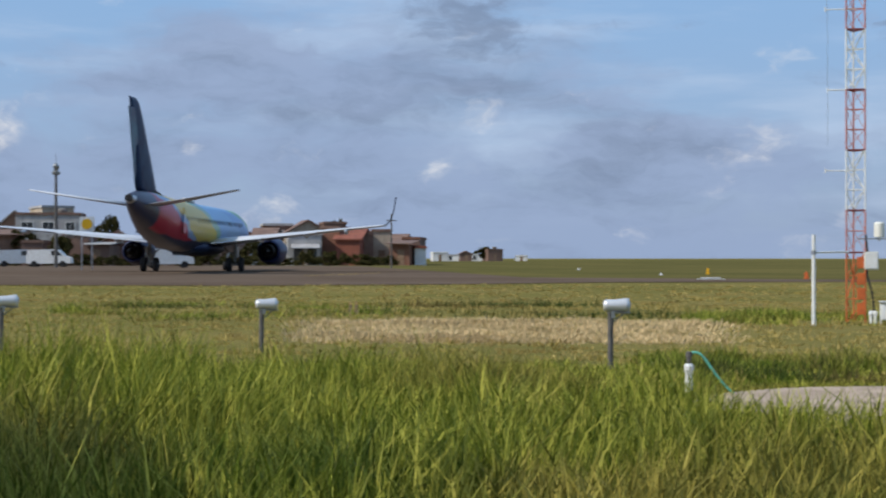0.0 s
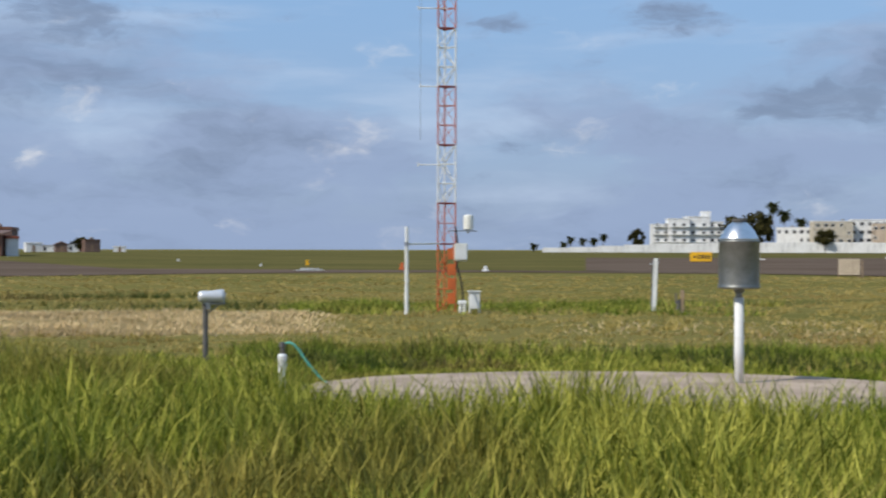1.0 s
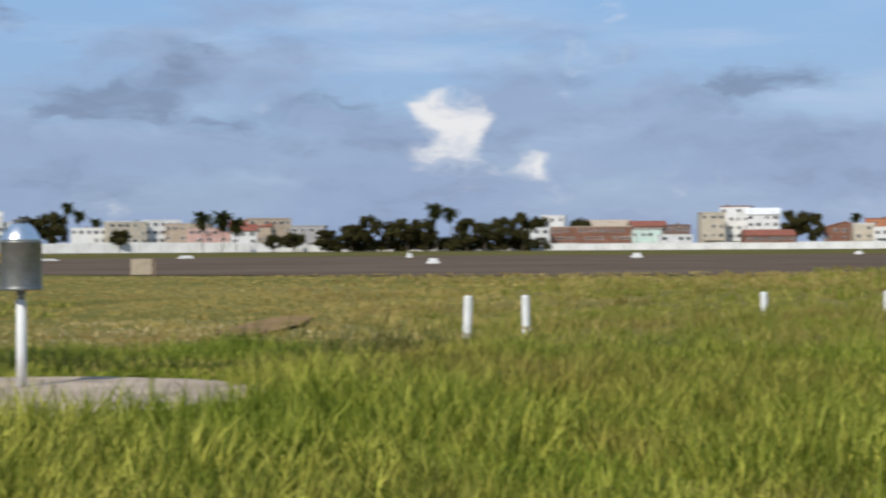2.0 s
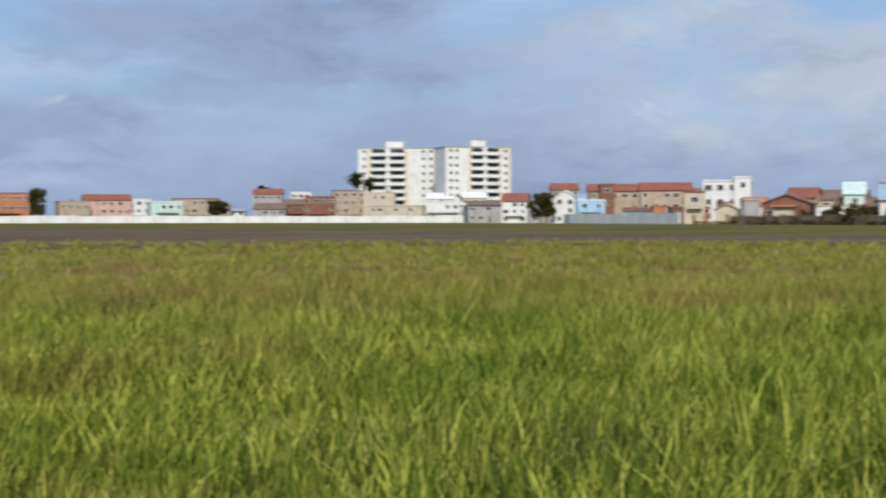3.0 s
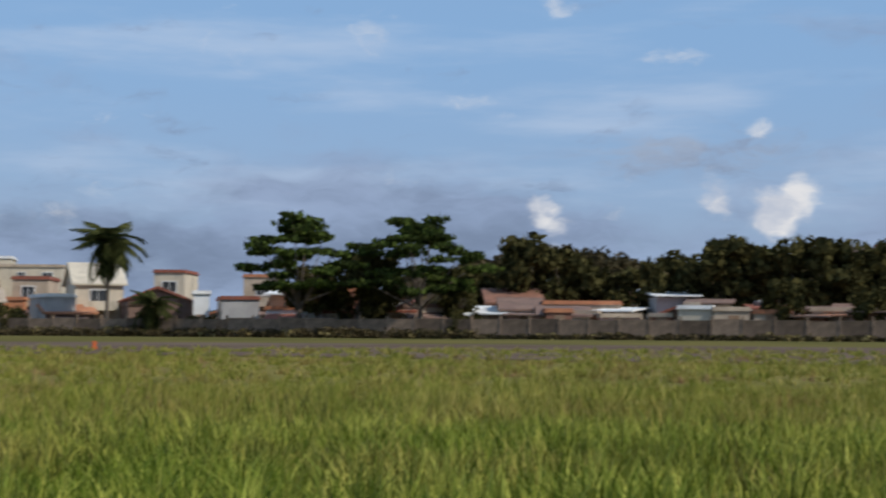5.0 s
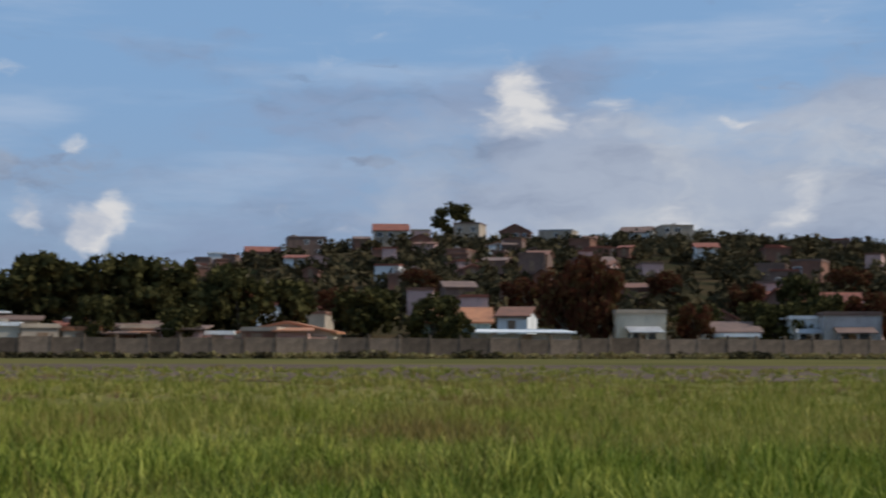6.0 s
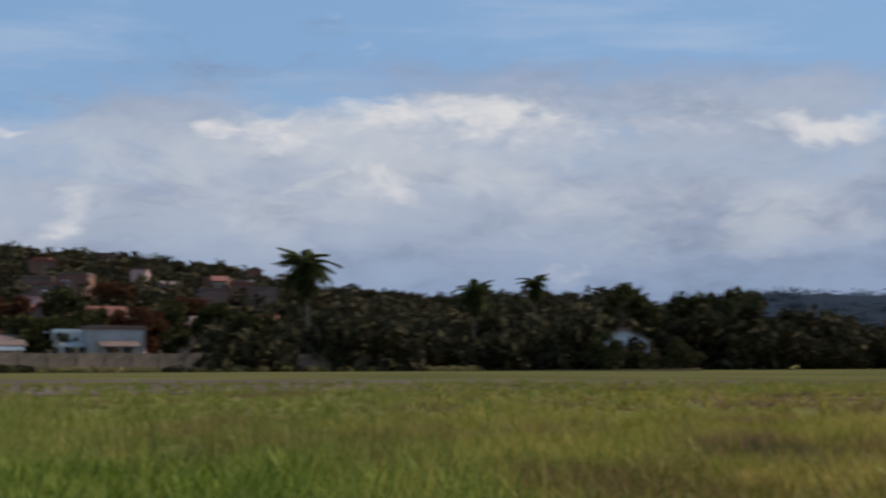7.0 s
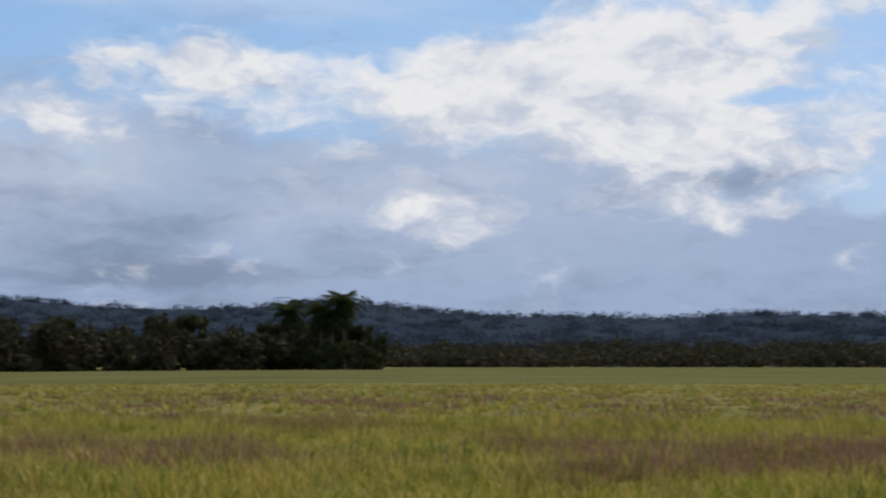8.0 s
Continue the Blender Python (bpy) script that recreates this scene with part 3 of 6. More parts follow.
# ---- the airliner ----
def livery():
    """Wide diagonal fields of colour along the fuselage, navy at the tail."""
    m = bpy.data.materials.new("airliner_livery")
    m.use_nodes = True
    m.node_tree.nodes.clear()
    n = Nodes(m.node_tree)
    v = n.add("ShaderNodeTexCoord").outputs["Object"]
    s = n.add("ShaderNodeSeparateXYZ", {0: v})
    x, y, z = s.outputs[0], s.outputs[1], s.outputs[2]
    wob = n.math("MULTIPLY", n.math("SUBTRACT", n.noise(v, 0.34, 2), 0.5), 5.0)
    f = n.math("ADD", n.math("ADD", y, wob), n.math("MULTIPLY", z, 3.0))
    f = n.math("DIVIDE", n.math("ADD", f, 10.0), 45.0)
    r = n.add("ShaderNodeValToRGB", {0: f})
    r.color_ramp.interpolation = "CONSTANT"
    cols = [(0.0, (0.52, 0.016, 0.04)), (0.22, (0.3, 0.42, 0.6)), (0.25, (0.68, 0.47, 0.03)), (0.43, (0.22, 0.42, 0.3)), (0.47, (0.16, 0.42, 0.72)), (0.66, (0.1, 0.32, 0.65)), (0.78, (0.12, 0.4, 0.2)), (0.86, (0.75, 0.5, 0.03)), (0.94, (0.7, 0.72, 0.75))]
    while len(r.color_ramp.elements) < len(cols):
        r.color_ramp.elements.new(0.5)
    for e, (p, c) in zip(r.color_ramp.elements, cols):
        e.position, e.color = p, (*c, 1)
    # near black low on the body, reaching higher on the port side
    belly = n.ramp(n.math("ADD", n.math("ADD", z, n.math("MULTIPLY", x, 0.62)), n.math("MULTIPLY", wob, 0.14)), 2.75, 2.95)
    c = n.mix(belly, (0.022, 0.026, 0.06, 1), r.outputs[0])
    tail = n.ramp(n.math("ADD", y, n.math("MULTIPLY", wob, 0.3)), -15.4, -15.1)
    c = n.mix(tail, (0.03, 0.035, 0.075, 1), c)
    c = n.mix(n.math("MULTIPLY", n.noise(v, 1.3, 5), 0.15), c, (0.25, 0.25, 0.27, 1))
    bs = n.add("ShaderNodeBsdfPrincipled", {"Base Color": c, "Roughness": 0.32, "Specular IOR Level": 0.45})
    out = n.add("ShaderNodeOutputMaterial")
    m.node_tree.links.new(bs.outputs[0], out.inputs[0])
    return m


def aerofoil(le, te, z, x, thick):
    """A closed wing section at span x from leading edge to trailing edge (y)."""
    c = le - te
    pts = []
    for u, t in ((0, 0), (0.06, 0.6), (0.25, 1.0), (0.55, 0.8), (0.85, 0.3), (1, 0.02)):
        pts.append((x, le - u * c, z + t * thick * 0.6))
    for u, t in ((0.85, 0.25), (0.55, 0.6), (0.25, 0.7), (0.06, 0.45)):
        pts.append((x, le - u * c, z - t * thick * 0.4))
    return [Vector(p) for p in pts]


PLANE_AT = (-17.4, 107.0, 1.6)


def airliner():
    t = thing("airliner", pose(PLANE_AT[0], PLANE_AT[1], 0.02, 0, 0, -PLANE_AT[2]), "multicoloured twin-engine regional jet airliner on the taxiway", "airplane")
    paint = livery()
    navy = mat("navy_tail_paint", (0.014, 0.018, 0.055), (0.03, 0.06, 0.11), rough=0.5, scale=0.8, fine=2.2, bump=0, spec=0.12)
    grey = mat("wing_grey", (0.62, 0.63, 0.65), (0.5, 0.51, 0.53), rough=0.4, scale=0.6, fine=5, bump=0.03)
    cowl = mat("engine_blue", (0.014, 0.02, 0.07), (0.025, 0.035, 0.1), rough=0.4, scale=1, fine=8, bump=0)
    dark = mat("engine_core", (0.02, 0.02, 0.022), (0.05, 0.045, 0.04), rough=0.5, metal=0.6, scale=3, fine=20)
    tyre = mat("tyre_rubber", (0.02, 0.02, 0.02), (0.035, 0.035, 0.035), rough=0.85, scale=5, fine=30)
    # fuselage: y forward, sections (y, half width, half height, centre z)
    bm = B()
    prof = [(-18.9, 0.18, 0.22, 4.35), (-18.6, 0.3, 0.38, 4.3), (-17, 0.62, 0.8, 4.08), (-15, 0.93, 1.15, 3.78), (-13, 1.2, 1.4, 3.5), (-11, 1.38, 1.56, 3.28), (-9, 1.47, 1.65, 3.13), (-6, 1.505, 1.675, 3.05), (0, 1.505, 1.675, 3.02), (8, 1.505, 1.675, 3.02), (14, 1.5, 1.66, 3.0), (16.5, 1.36, 1.5, 2.9), (18, 1.1, 1.2, 2.75), (19, 0.75, 0.8, 2.6), (19.5, 0.4, 0.42, 2.52), (19.72, 0.12, 0.13, 2.5)]
    loft(bm, [[Vector((w * math.cos(a), y, zc + h * math.sin(a))) for a in [i * math.pi / 14 for i in range(28)]] for y, w, h, zc in prof])
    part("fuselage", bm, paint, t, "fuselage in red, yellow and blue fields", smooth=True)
    bm = B()
    lathe(bm, [(0.34, 0.0), (0.27, 0.35), (0.25, 0.5), (0.17, 0.5), (0.15, 0.3)], 18, Matrix.Translation((0, -18.45, 4.32)) @ pose(0, 0, 0, 90, 0, 0))
    part("exhaust_cone", bm, ALU, t, "bare metal exhaust at the tail tip", smooth=True)
    bm = B()
    loft(bm, [[Vector((w * math.cos(a), y, 1.62 + h * math.sin(a))) for a in [i * math.pi / 8 for i in range(16)]] for y, w, h in ((-4.2, 0.4, 0.1), (-2.5, 1.35, 0.42), (0, 1.6, 0.55), (4, 1.6, 0.55), (6.5, 1.2, 0.4), (8, 0.4, 0.1))])
    part("wing_fairing", bm, navy, t, "dark wing-to-body fairing", smooth=True)
    bm = B()
    rod(bm, (0, -19.25, 4.37), (0, -18.85, 4.36), 0.2, 0.24, 14)
    part("apu_exhaust", bm, dark, t)
    # wings
    for s in (-1, 1):
        bm = B()
        loft(bm, [aerofoil(le, te, z, s * x, th) for x, le, te, z, th in ((1.2, 5.6, -1.0, 1.95, 0.75), (4.6, 3.0, -1.25, 2.28, 0.5), (9, 0.25, -2.2, 2.7, 0.3), (13.2, -2.1, -3.5, 3.08, 0.17), (13.65, -2.4, -3.65, 3.13, 0.15))])
        wing = part("wing", bm, grey, t, "pale grey swept wing", smooth=True)
        bm = B()
        loft(bm, [[Vector((s * x, y, z)) for y in (le, (le + te) / 2, te)] + [Vector((s * (x + 0.06), (le + te) / 2, z))] for x, le, te, z in ((13.62, -2.4, -3.65, 3.12), (13.95, -3.0, -4.0, 3.5), (14.2, -3.7, -4.4, 4.1), (14.36, -4.35, -4.75, 4.95))])
        part("winglet", bm, navy, wing, "dark blue upturned winglet")
        for x in (4.9, 8.1, 10.9):
            bm = B()
            te = np.interp(x, (4.6, 9, 13.2), (-1.25, -2.2, -3.5))
            zz = np.interp(x, (4.6, 9, 13.2), (2.28, 2.7, 3.08))
            loft(bm, [[Vector((s * (x + w * math.cos(a)), te + dy, zz - 0.16 + h * math.sin(a))) for a in [i * math.pi / 4 for i in range(8)]] for dy, w, h in ((1.6, 0.03, 0.03), (0.8, 0.13, 0.17), (-0.1, 0.12, 0.16), (-0.9, 0.03, 0.03))])
            part("flap_fairing", bm, grey, wing)
        bm = B()
        loft(bm, [aerofoil(le, te, z, s * x, th) for x, le, te, z, th in ((1.5, -1.02, -1.6, 1.9, 0.16), (8.8, -2.2, -2.75, 2.64, 0.1))])
        part("flap", bm, grey, wing)
        # stabiliser
        bm = B()
        loft(bm, [aerofoil(le, te, z, s * x, th) for x, le, te, z, th in ((0.3, -13.9, -17.3, 4.0, 0.3), (3, -15.4, -17.75, 4.38, 0.2), (6.04, -17.1, -18.35, 4.86, 0.1))])
        part("stabiliser", bm, grey, t, "pale grey tailplane", smooth=True)
        # engine
        ex = s * 4.85
        bm = B()
        R = Matrix.Translation((ex, 6.6, 1.42)) @ pose(0, 0, 0, 90, 0, 0)
        lathe(bm, [(0.72, 0.0), (0.88, 0.05), (0.96, 0.3), (1.0, 1.0), (0.98, 2.2), (0.84, 3.2), (0.72, 3.5), (0.68, 3.48), (0.66, 3.0)], 32, R)
        eng = part("engine", bm, cowl, t, "dark blue engine nacelle under the wing", smooth=True)
        bm = B()
        lathe(bm, [(0.52, 3.0), (0.48, 3.9), (0.42, 4.2), (0.4, 4.15), (0.3, 4.1)], 24, R)
        part("core_nozzle", bm, dark, eng, "sooty metal exhaust nozzle", smooth=True)
        bm = B()
        lathe(bm, [(0.28, 4.0), (0.2, 4.4), (0.04, 4.75)], 16, R)
        part("exhaust_cone", bm, dark, eng, smooth=True)
        bm = B()
        lathe(bm, [(0.66, -0.01), (0.74, -0.05), (0.86, 0.02), (0.9, 0.14)], 28, R)
        part("intake_lip", bm, ALU, eng, smooth=True)
        bm = B()
        loft(bm, [[Vector((ex + w, y, z)) for w, y in ((-0.14, y0), (0.14, y0), (0.14, y1), (-0.14, y1))] for y0, y1, z in ((5.6, 2.6, 2.25), (4.8, 1.2, 2.38))])
        part("pylon", bm, grey, eng)
        # main gear
        gx = s * 2.97
        bm = B()
        rod(bm, (gx, 0, 0.5), (gx, 0, 2.0), 0.12, 0.14, 12)
        rod(bm, (gx - s * 0.9, 0.1, 1.75), (gx, 0, 1.0), 0.05, 0.05, 8)
        rod(bm, (gx, 0.5, 1.75), (gx, 0, 0.9), 0.05, 0.05, 8)
        rod(bm, (gx - 0.42, 0, 0.5), (gx + 0.42, 0, 0.5), 0.09, 0.09, 10)
        gear = part("main_gear", bm, DULL, t, "grey steel landing gear leg")
        bm = B()
        box(bm, gx + s * 0.2, 0.0, 1.0, 0.05, 0.8, 0.75, 0, 0.02)
        part("gear_door", bm, WHITE, gear)
        for k in (-0.43, 0.43):
            PLANE_WHEELS.append(wheel(t, gx + k, 0, 0.5, 0.5, 0.32, tyre))
    # nose gear
    bm = B()
    rod(bm, (0, 14.6, 0.35), (0, 14.6, 1.6), 0.09, 0.1, 10)
    rod(bm, (-0.3, 14.6, 0.33), (0.3, 14.6, 0.33), 0.06, 0.06, 8)
    rod(bm, (0, 15.4, 1.5), (0, 14.6, 0.9), 0.04, 0.04, 8)
    part("nose_gear", bm, STEEL, t)
    for k in (-0.24, 0.24):
        PLANE_WHEELS.append(wheel(t, k, 14.6, 0.33, 0.33, 0.2, tyre))
    # fin
    bm = B()

    def fin(le, te, z, w):
        c = le - te
        return [Vector((w * a, le - u * c, z)) for u, a in ((0, 0), (0.1, 0.6), (0.35, 1), (0.7, 0.6), (1, 0.05), (0.7, -0.6), (0.35, -1), (0.1, -0.6))]

    loft(bm, [fin(-8.6, -17.2, 4.75, 0.12), fin(-11.8, -17.6, 5.1, 0.24), fin(-13.2, -18.0, 6.6, 0.22), fin(-15.6, -18.75, 9.2, 0.15), fin(-16.5, -19.0, 10.0, 0.1), fin(-17.1, -19.1, 10.2, 0.04)])
    part("fin", bm, navy, t, "dark navy tail fin", smooth=True)
    bm = B()
    loft(bm, [[Vector((w, y, z)) for w, y in ((-0.11, y0), (0.11, y0), (0.02, y1), (-0.02, y1))] for y0, y1, z in ((-16.0, -17.5, 5.2), (-18.0, -19.15, 9.6))])
    part("rudder", bm, mat("rudder_blue", (0.018, 0.03, 0.08), (0.03, 0.12, 0.16), rough=0.35, scale=0.7, fine=1.6, bump=0), t)
    # cabin windows, doors, beacon
    glass = mat("cabin_glass", (0.015, 0.017, 0.02), rough=0.12, spec=0.7)
    gb = B()
    bmesh.ops.create_uvsphere(gb, u_segments=8, v_segments=6, radius=1)
    gm = bpy.data.meshes.new("cabin_window")
    gb.to_mesh(gm)
    gb.free()
    gm.materials.append(glass)
    for s in (-1, 1):
        for i in range(26):
            y = -9 + i * 0.86
            if -0.1 < y < 0.3:
                continue
            w = 1.505 if y > -6 else 1.47
            o = new("cabin_window", gm)
            o.parent = t
            o.matrix_basis = Matrix.Translation((s * (w - 0.03), y, 3.42)) @ Matrix.Diagonal((0.035, 0.14, 0.19, 1))
        bm = B()
        box(bm, s * 1.475, -10.3, 2.5, 0.05, 0.72, 1.6, 0, 0.02)
        part("cabin_door", bm, paint, t)
    bm = B()
    loft(bm, [[Vector((w * math.cos(a), y, 4.72 + h * max(0.0, math.sin(a)))) for a in [i * math.pi / 5 for i in range(10)]] for y, w, h in ((-3.5, 0.1, 0.02), (-2.8, 0.42, 0.3), (-1.2, 0.42, 0.3), (0, 0.1, 0.02))])
    part("antenna_radome", bm, WHITE, t, "white radome on the roof", smooth=True)
    return t


PLANE_WHEELS = []


def wheel(parent, x, y, z, r, w, tyre):
    bm = B()
    lathe(bm, [(r * 0.6, -w / 2), (r * 0.88, -w / 2), (r * 0.98, -w * 0.32), (r, 0), (r * 0.98, w * 0.32), (r * 0.88, w / 2), (r * 0.6, w / 2)], 28, pose(0, 0, 0, 0, 90, 0))
    o = part("wheel", bm, tyre, parent, "black aircraft tyre", smooth=True)
    o.matrix_basis = Matrix.Translation((x, y, z))
    bm = B()
    lathe(bm, [(0.05, -w * 0.36), (r * 0.55, -w * 0.4), (r * 0.62, -w * 0.3), (r * 0.62, w * 0.3), (r * 0.55, w * 0.4), (0.05, w * 0.36)], 20, pose(0, 0, 0, 0, 90, 0))
    part("rim", bm, STEEL, o)
    return o


PLANE = airliner()

# ---- the town round the airfield ----
def wall_distance(az):
    c = math.cos(radians(az - 150))
    return min(560.0, 125 / c) if c > 0 else 560.0


WALLS = {"white": ((0.8, 0.79, 0.76), (0.68, 0.66, 0.62)), "cream": ((0.62, 0.54, 0.41), (0.5, 0.43, 0.33)), "tan": ((0.5, 0.4, 0.3), (0.38, 0.3, 0.22)), "grey": ((0.46, 0.44, 0.42), (0.33, 0.31, 0.3)), "brick": ((0.27, 0.125, 0.08), (0.18, 0.09, 0.06)), "brown": ((0.24, 0.15, 0.11), (0.16, 0.1, 0.08)), "blue": ((0.42, 0.6, 0.74), (0.34, 0.5, 0.64)), "mint": ((0.62, 0.74, 0.66), (0.5, 0.62, 0.55)), "orange": ((0.5, 0.22, 0.11), (0.38, 0.16, 0.085)), "pink": ((0.66, 0.42, 0.36), (0.55, 0.34, 0.29)), "red": ((0.31, 0.105, 0.065), (0.21, 0.075, 0.05))}
WORDS = {"white": "white-painted", "cream": "cream-plastered", "tan": "tan plastered", "grey": "grey unpainted", "brick": "bare red-brick", "brown": "dark brown", "blue": "pale blue", "mint": "mint-green", "orange": "orange-painted", "pink": "faded pink", "red": "dark red-brick"}


def wall_mat(c):
    return mat("plaster_" + c, *WALLS[c], rough=0.9, scale=0.45, fine=5, bump=0.15, dirt=0.3 if c == "white" else 0.6)


def roof_mat(c):
    return mat("roof_" + c, *WALLS[c], rough=0.85, scale=0.6, fine=4, bump=0.3, dirt=0.4)


PANE = mat("dark_pane", (0.03, 0.035, 0.04), (0.06, 0.06, 0.06), rough=0.2, spec=0.5, scale=0.5, fine=3)
SHUTTER = mat("wood_door", (0.2, 0.12, 0.07), (0.3, 0.2, 0.13), rough=0.7, scale=2, fine=12)
SHARED = {}


def shared(key, make):
    """One mesh for all alike pieces."""
    if key not in SHARED:
        bm = B()
        make(bm)
        me = bpy.data.meshes.new(key[0])
        bm.to_mesh(me)
        bm.free()
        me.materials.append(key[-1])
        SHARED[key] = me
    return SHARED[key]


def piece(name, me, parent, m):
    o = new(name, me)
    o.parent = parent
    o.matrix_basis = m
    return o


def window(parent, x, y, z, w, h, frame_m):
    def ring(bm):
        t = 0.09
        box(bm, 0, 0, -h / 2 - t, w + 2 * t, 0.1, t)
        box(bm, 0, 0, h / 2, w + 2 * t, 0.1, t)
        box(bm, -w / 2 - t / 2, 0, -h / 2, t, 0.1, h)
        box(bm, w / 2 + t / 2, 0, -h / 2, t, 0.1, h)
        box(bm, 0, 0.01, -h / 2, 0.05, 0.06, h)

    def glass(bm):
        box(bm, 0, 0.03, -h / 2, w, 0.03, h)

    k = (round(w, 1), round(h, 1))
    o = piece("window", shared(("window", *k, frame_m), ring), parent, Matrix.Translation((x, y, z)))
    piece("pane", shared(("pane", *k, PANE), glass), o, Matrix())


def house(rng, az, d, w, h, style, wall_c, roof_c, z0=0.0):
    storeys = max(1, round((h - (1.2 if style == "G" else 0.4)) / 3.2))
    look_words = "%s %s with %s roof" % (WORDS[wall_c], "house" if storeys < 3 else "tall house", {"G": "a pitched " + roof_c, "F": "a flat", "S": "a lean-to " + roof_c}[style])
    t = thing("house", at(az, d, z0, rng.uniform(-14, 14)), look_words, "house", "town houses")
    dep = rng.uniform(7, 10)
    roof_h = {"G": min(h * 0.32, 0.22 * dep + 0.6), "S": h * 0.2, "F": 0.35}[style]
    eave = h - roof_h
    bm = B()
    box(bm, 0, dep / 2, -0.5, w, dep, eave + 0.5)
    part("wall", bm, wall_mat(wall_c), t)
    bm = B()
    o = 0.35
    if style == "G":
        along = rng.random() < 0.7
        if along:
            ring = lambda x: [Vector((x, -o, eave - 0.1)), Vector((x, -o, eave + 0.08)), Vector((x, dep / 2, h)), Vector((x, dep + o, eave + 0.08)), Vector((x, dep + o, eave - 0.1)), Vector((x, dep / 2, h - 0.25))]
            loft(bm, [ring(-w / 2 - o), ring(w / 2 + o)])
        else:
            ring = lambda y: [Vector((-w / 2 - o, y, eave - 0.1)), Vector((-w / 2 - o, y, eave + 0.08)), Vector((0, y, h)), Vector((w / 2 + o, y, eave + 0.08)), Vector((w / 2 + o, y, eave - 0.1)), Vector((0, y, h - 0.25))]
            loft(bm, [ring(-o), ring(dep + o)])
        # gable infill
        if along:
            for s in (-1, 1):
                gb = B()
                loft(gb, [[Vector((s * (w / 2 - 0.02), 0, eave)), Vector((s * (w / 2 - 0.02), dep / 2, h - 0.2)), Vector((s * (w / 2 - 0.02), dep, eave))], [Vector((s * (w / 2 - 0.25), 0, eave)), Vector((s * (w / 2 - 0.25), dep / 2, h - 0.2)), Vector((s * (w / 2 - 0.25), dep, eave))]])
                part("gable", gb, wall_mat(wall_c), t)
        else:
            for y in (0.02, dep - 0.25):
                gb = B()
                loft(gb, [[Vector((-w / 2, yy, eave)), Vector((0, yy, h - 0.2)), Vector((w / 2, yy, eave))] for yy in (y, y + 0.22)])
                part("gable", gb, wall_mat(wall_c), t)
    elif style == "S":
        loft(bm, [[Vector((x, -0.8, eave + 0.05)), Vector((x, -0.8, eave + 0.17)), Vector((x, dep + 0.3, h)), Vector((x, dep + 0.3, h - 0.12))] for x in (-w / 2 - 0.4, w / 2 + 0.4)])
    else:
        box(bm, 0, dep / 2, eave, w + 0.3, dep + 0.3, 0.14)
        box(bm, 0, 0.0, eave + 0.142, w + 0.1, 0.15, roof_h - 0.14)
        box(bm, -w / 2, dep / 2, eave + 0.142, 0.15, dep - 0.2, roof_h - 0.14)
        box(bm, w / 2, dep / 2, eave + 0.142, 0.15, dep - 0.2, roof_h - 0.14)
    part("roof", bm, roof_mat(roof_c), t)
    if style == "F" and rng.random() < 0.25 and w > 4:
        bm = B()
        lathe(bm, [(0.6, h), (0.7, h + 0.7), (0.72, h + 0.75), (0.2, h + 0.9)], 14, Matrix.Translation((rng.uniform(-w / 3, w / 3), dep / 2, -0.2)))
        part("water_tank", bm, mat("tank_cement", (0.34, 0.32, 0.29), (0.22, 0.2, 0.18), rough=0.9, scale=1, fine=8), t, "grey cement rooftop water tank", smooth=True)
    if d < 235 and style != "S" and rng.random() < 0.6 and w > 3.5:
        vw, vz = w * rng.uniform(0.7, 1.0), min(2.7, eave * 0.8)
        bm = B()
        loft(bm, [[Vector((x, -2.6, vz - 0.5)), Vector((x, -2.6, vz - 0.4)), Vector((x, -0.02, vz + 0.12)), Vector((x, -0.02, vz))] for x in (-vw / 2, vw / 2)])
        part("veranda_roof", bm, roof_mat(rng.choice(("brown", "red", "grey"))), t)
        for x in (-vw / 2 + 0.15, 0, vw / 2 - 0.15):
            bm = B()
            box(bm, x, -2.45, 0, 0.14, 0.14, vz - 0.46)
            part("veranda_post", bm, wall_mat(wall_c), t)
        # two dark panels on the uncut wall imitate the porch's deep shade
        for x in (-vw * 0.25, vw * 0.25):
            bm = B()
            box(bm, x, -0.05, 0.1, vw * 0.3, 0.06, vz - 0.6)
            part("opening", bm, PANE, t, "dark panel standing for shade under the veranda")
    fl = eave / storeys
    cols = max(1, int(w / 2.6))
    for s in range(storeys):
        for c in range(cols):
            x = (c + 0.5) / cols * w - w / 2 + rng.uniform(-0.2, 0.2)
            if rng.random() < 0.2:
                continue
            if s == 0 and c == cols // 2:
                bm = B()
                box(bm, x, -0.02, 0, 0.9, 0.06, 2.05)
                part("door", bm, SHUTTER, t)
            else:
                window(t, x, -0.045, s * fl + fl * 0.55, rng.choice((0.9, 1.2, 1.5)), 1.1, wall_mat("white") if wall_c != "white" else wall_mat("grey"))
    if storeys > 1 and rng.random() < 0.4:
        bm = B()
        box(bm, 0, -0.6, fl - 0.06, w * 0.7, 1.2, 0.12)
        box(bm, 0, -1.15, fl + 0.06, w * 0.7, 0.08, 0.8)
        part("balcony", bm, wall_mat(wall_c), t)
    return t


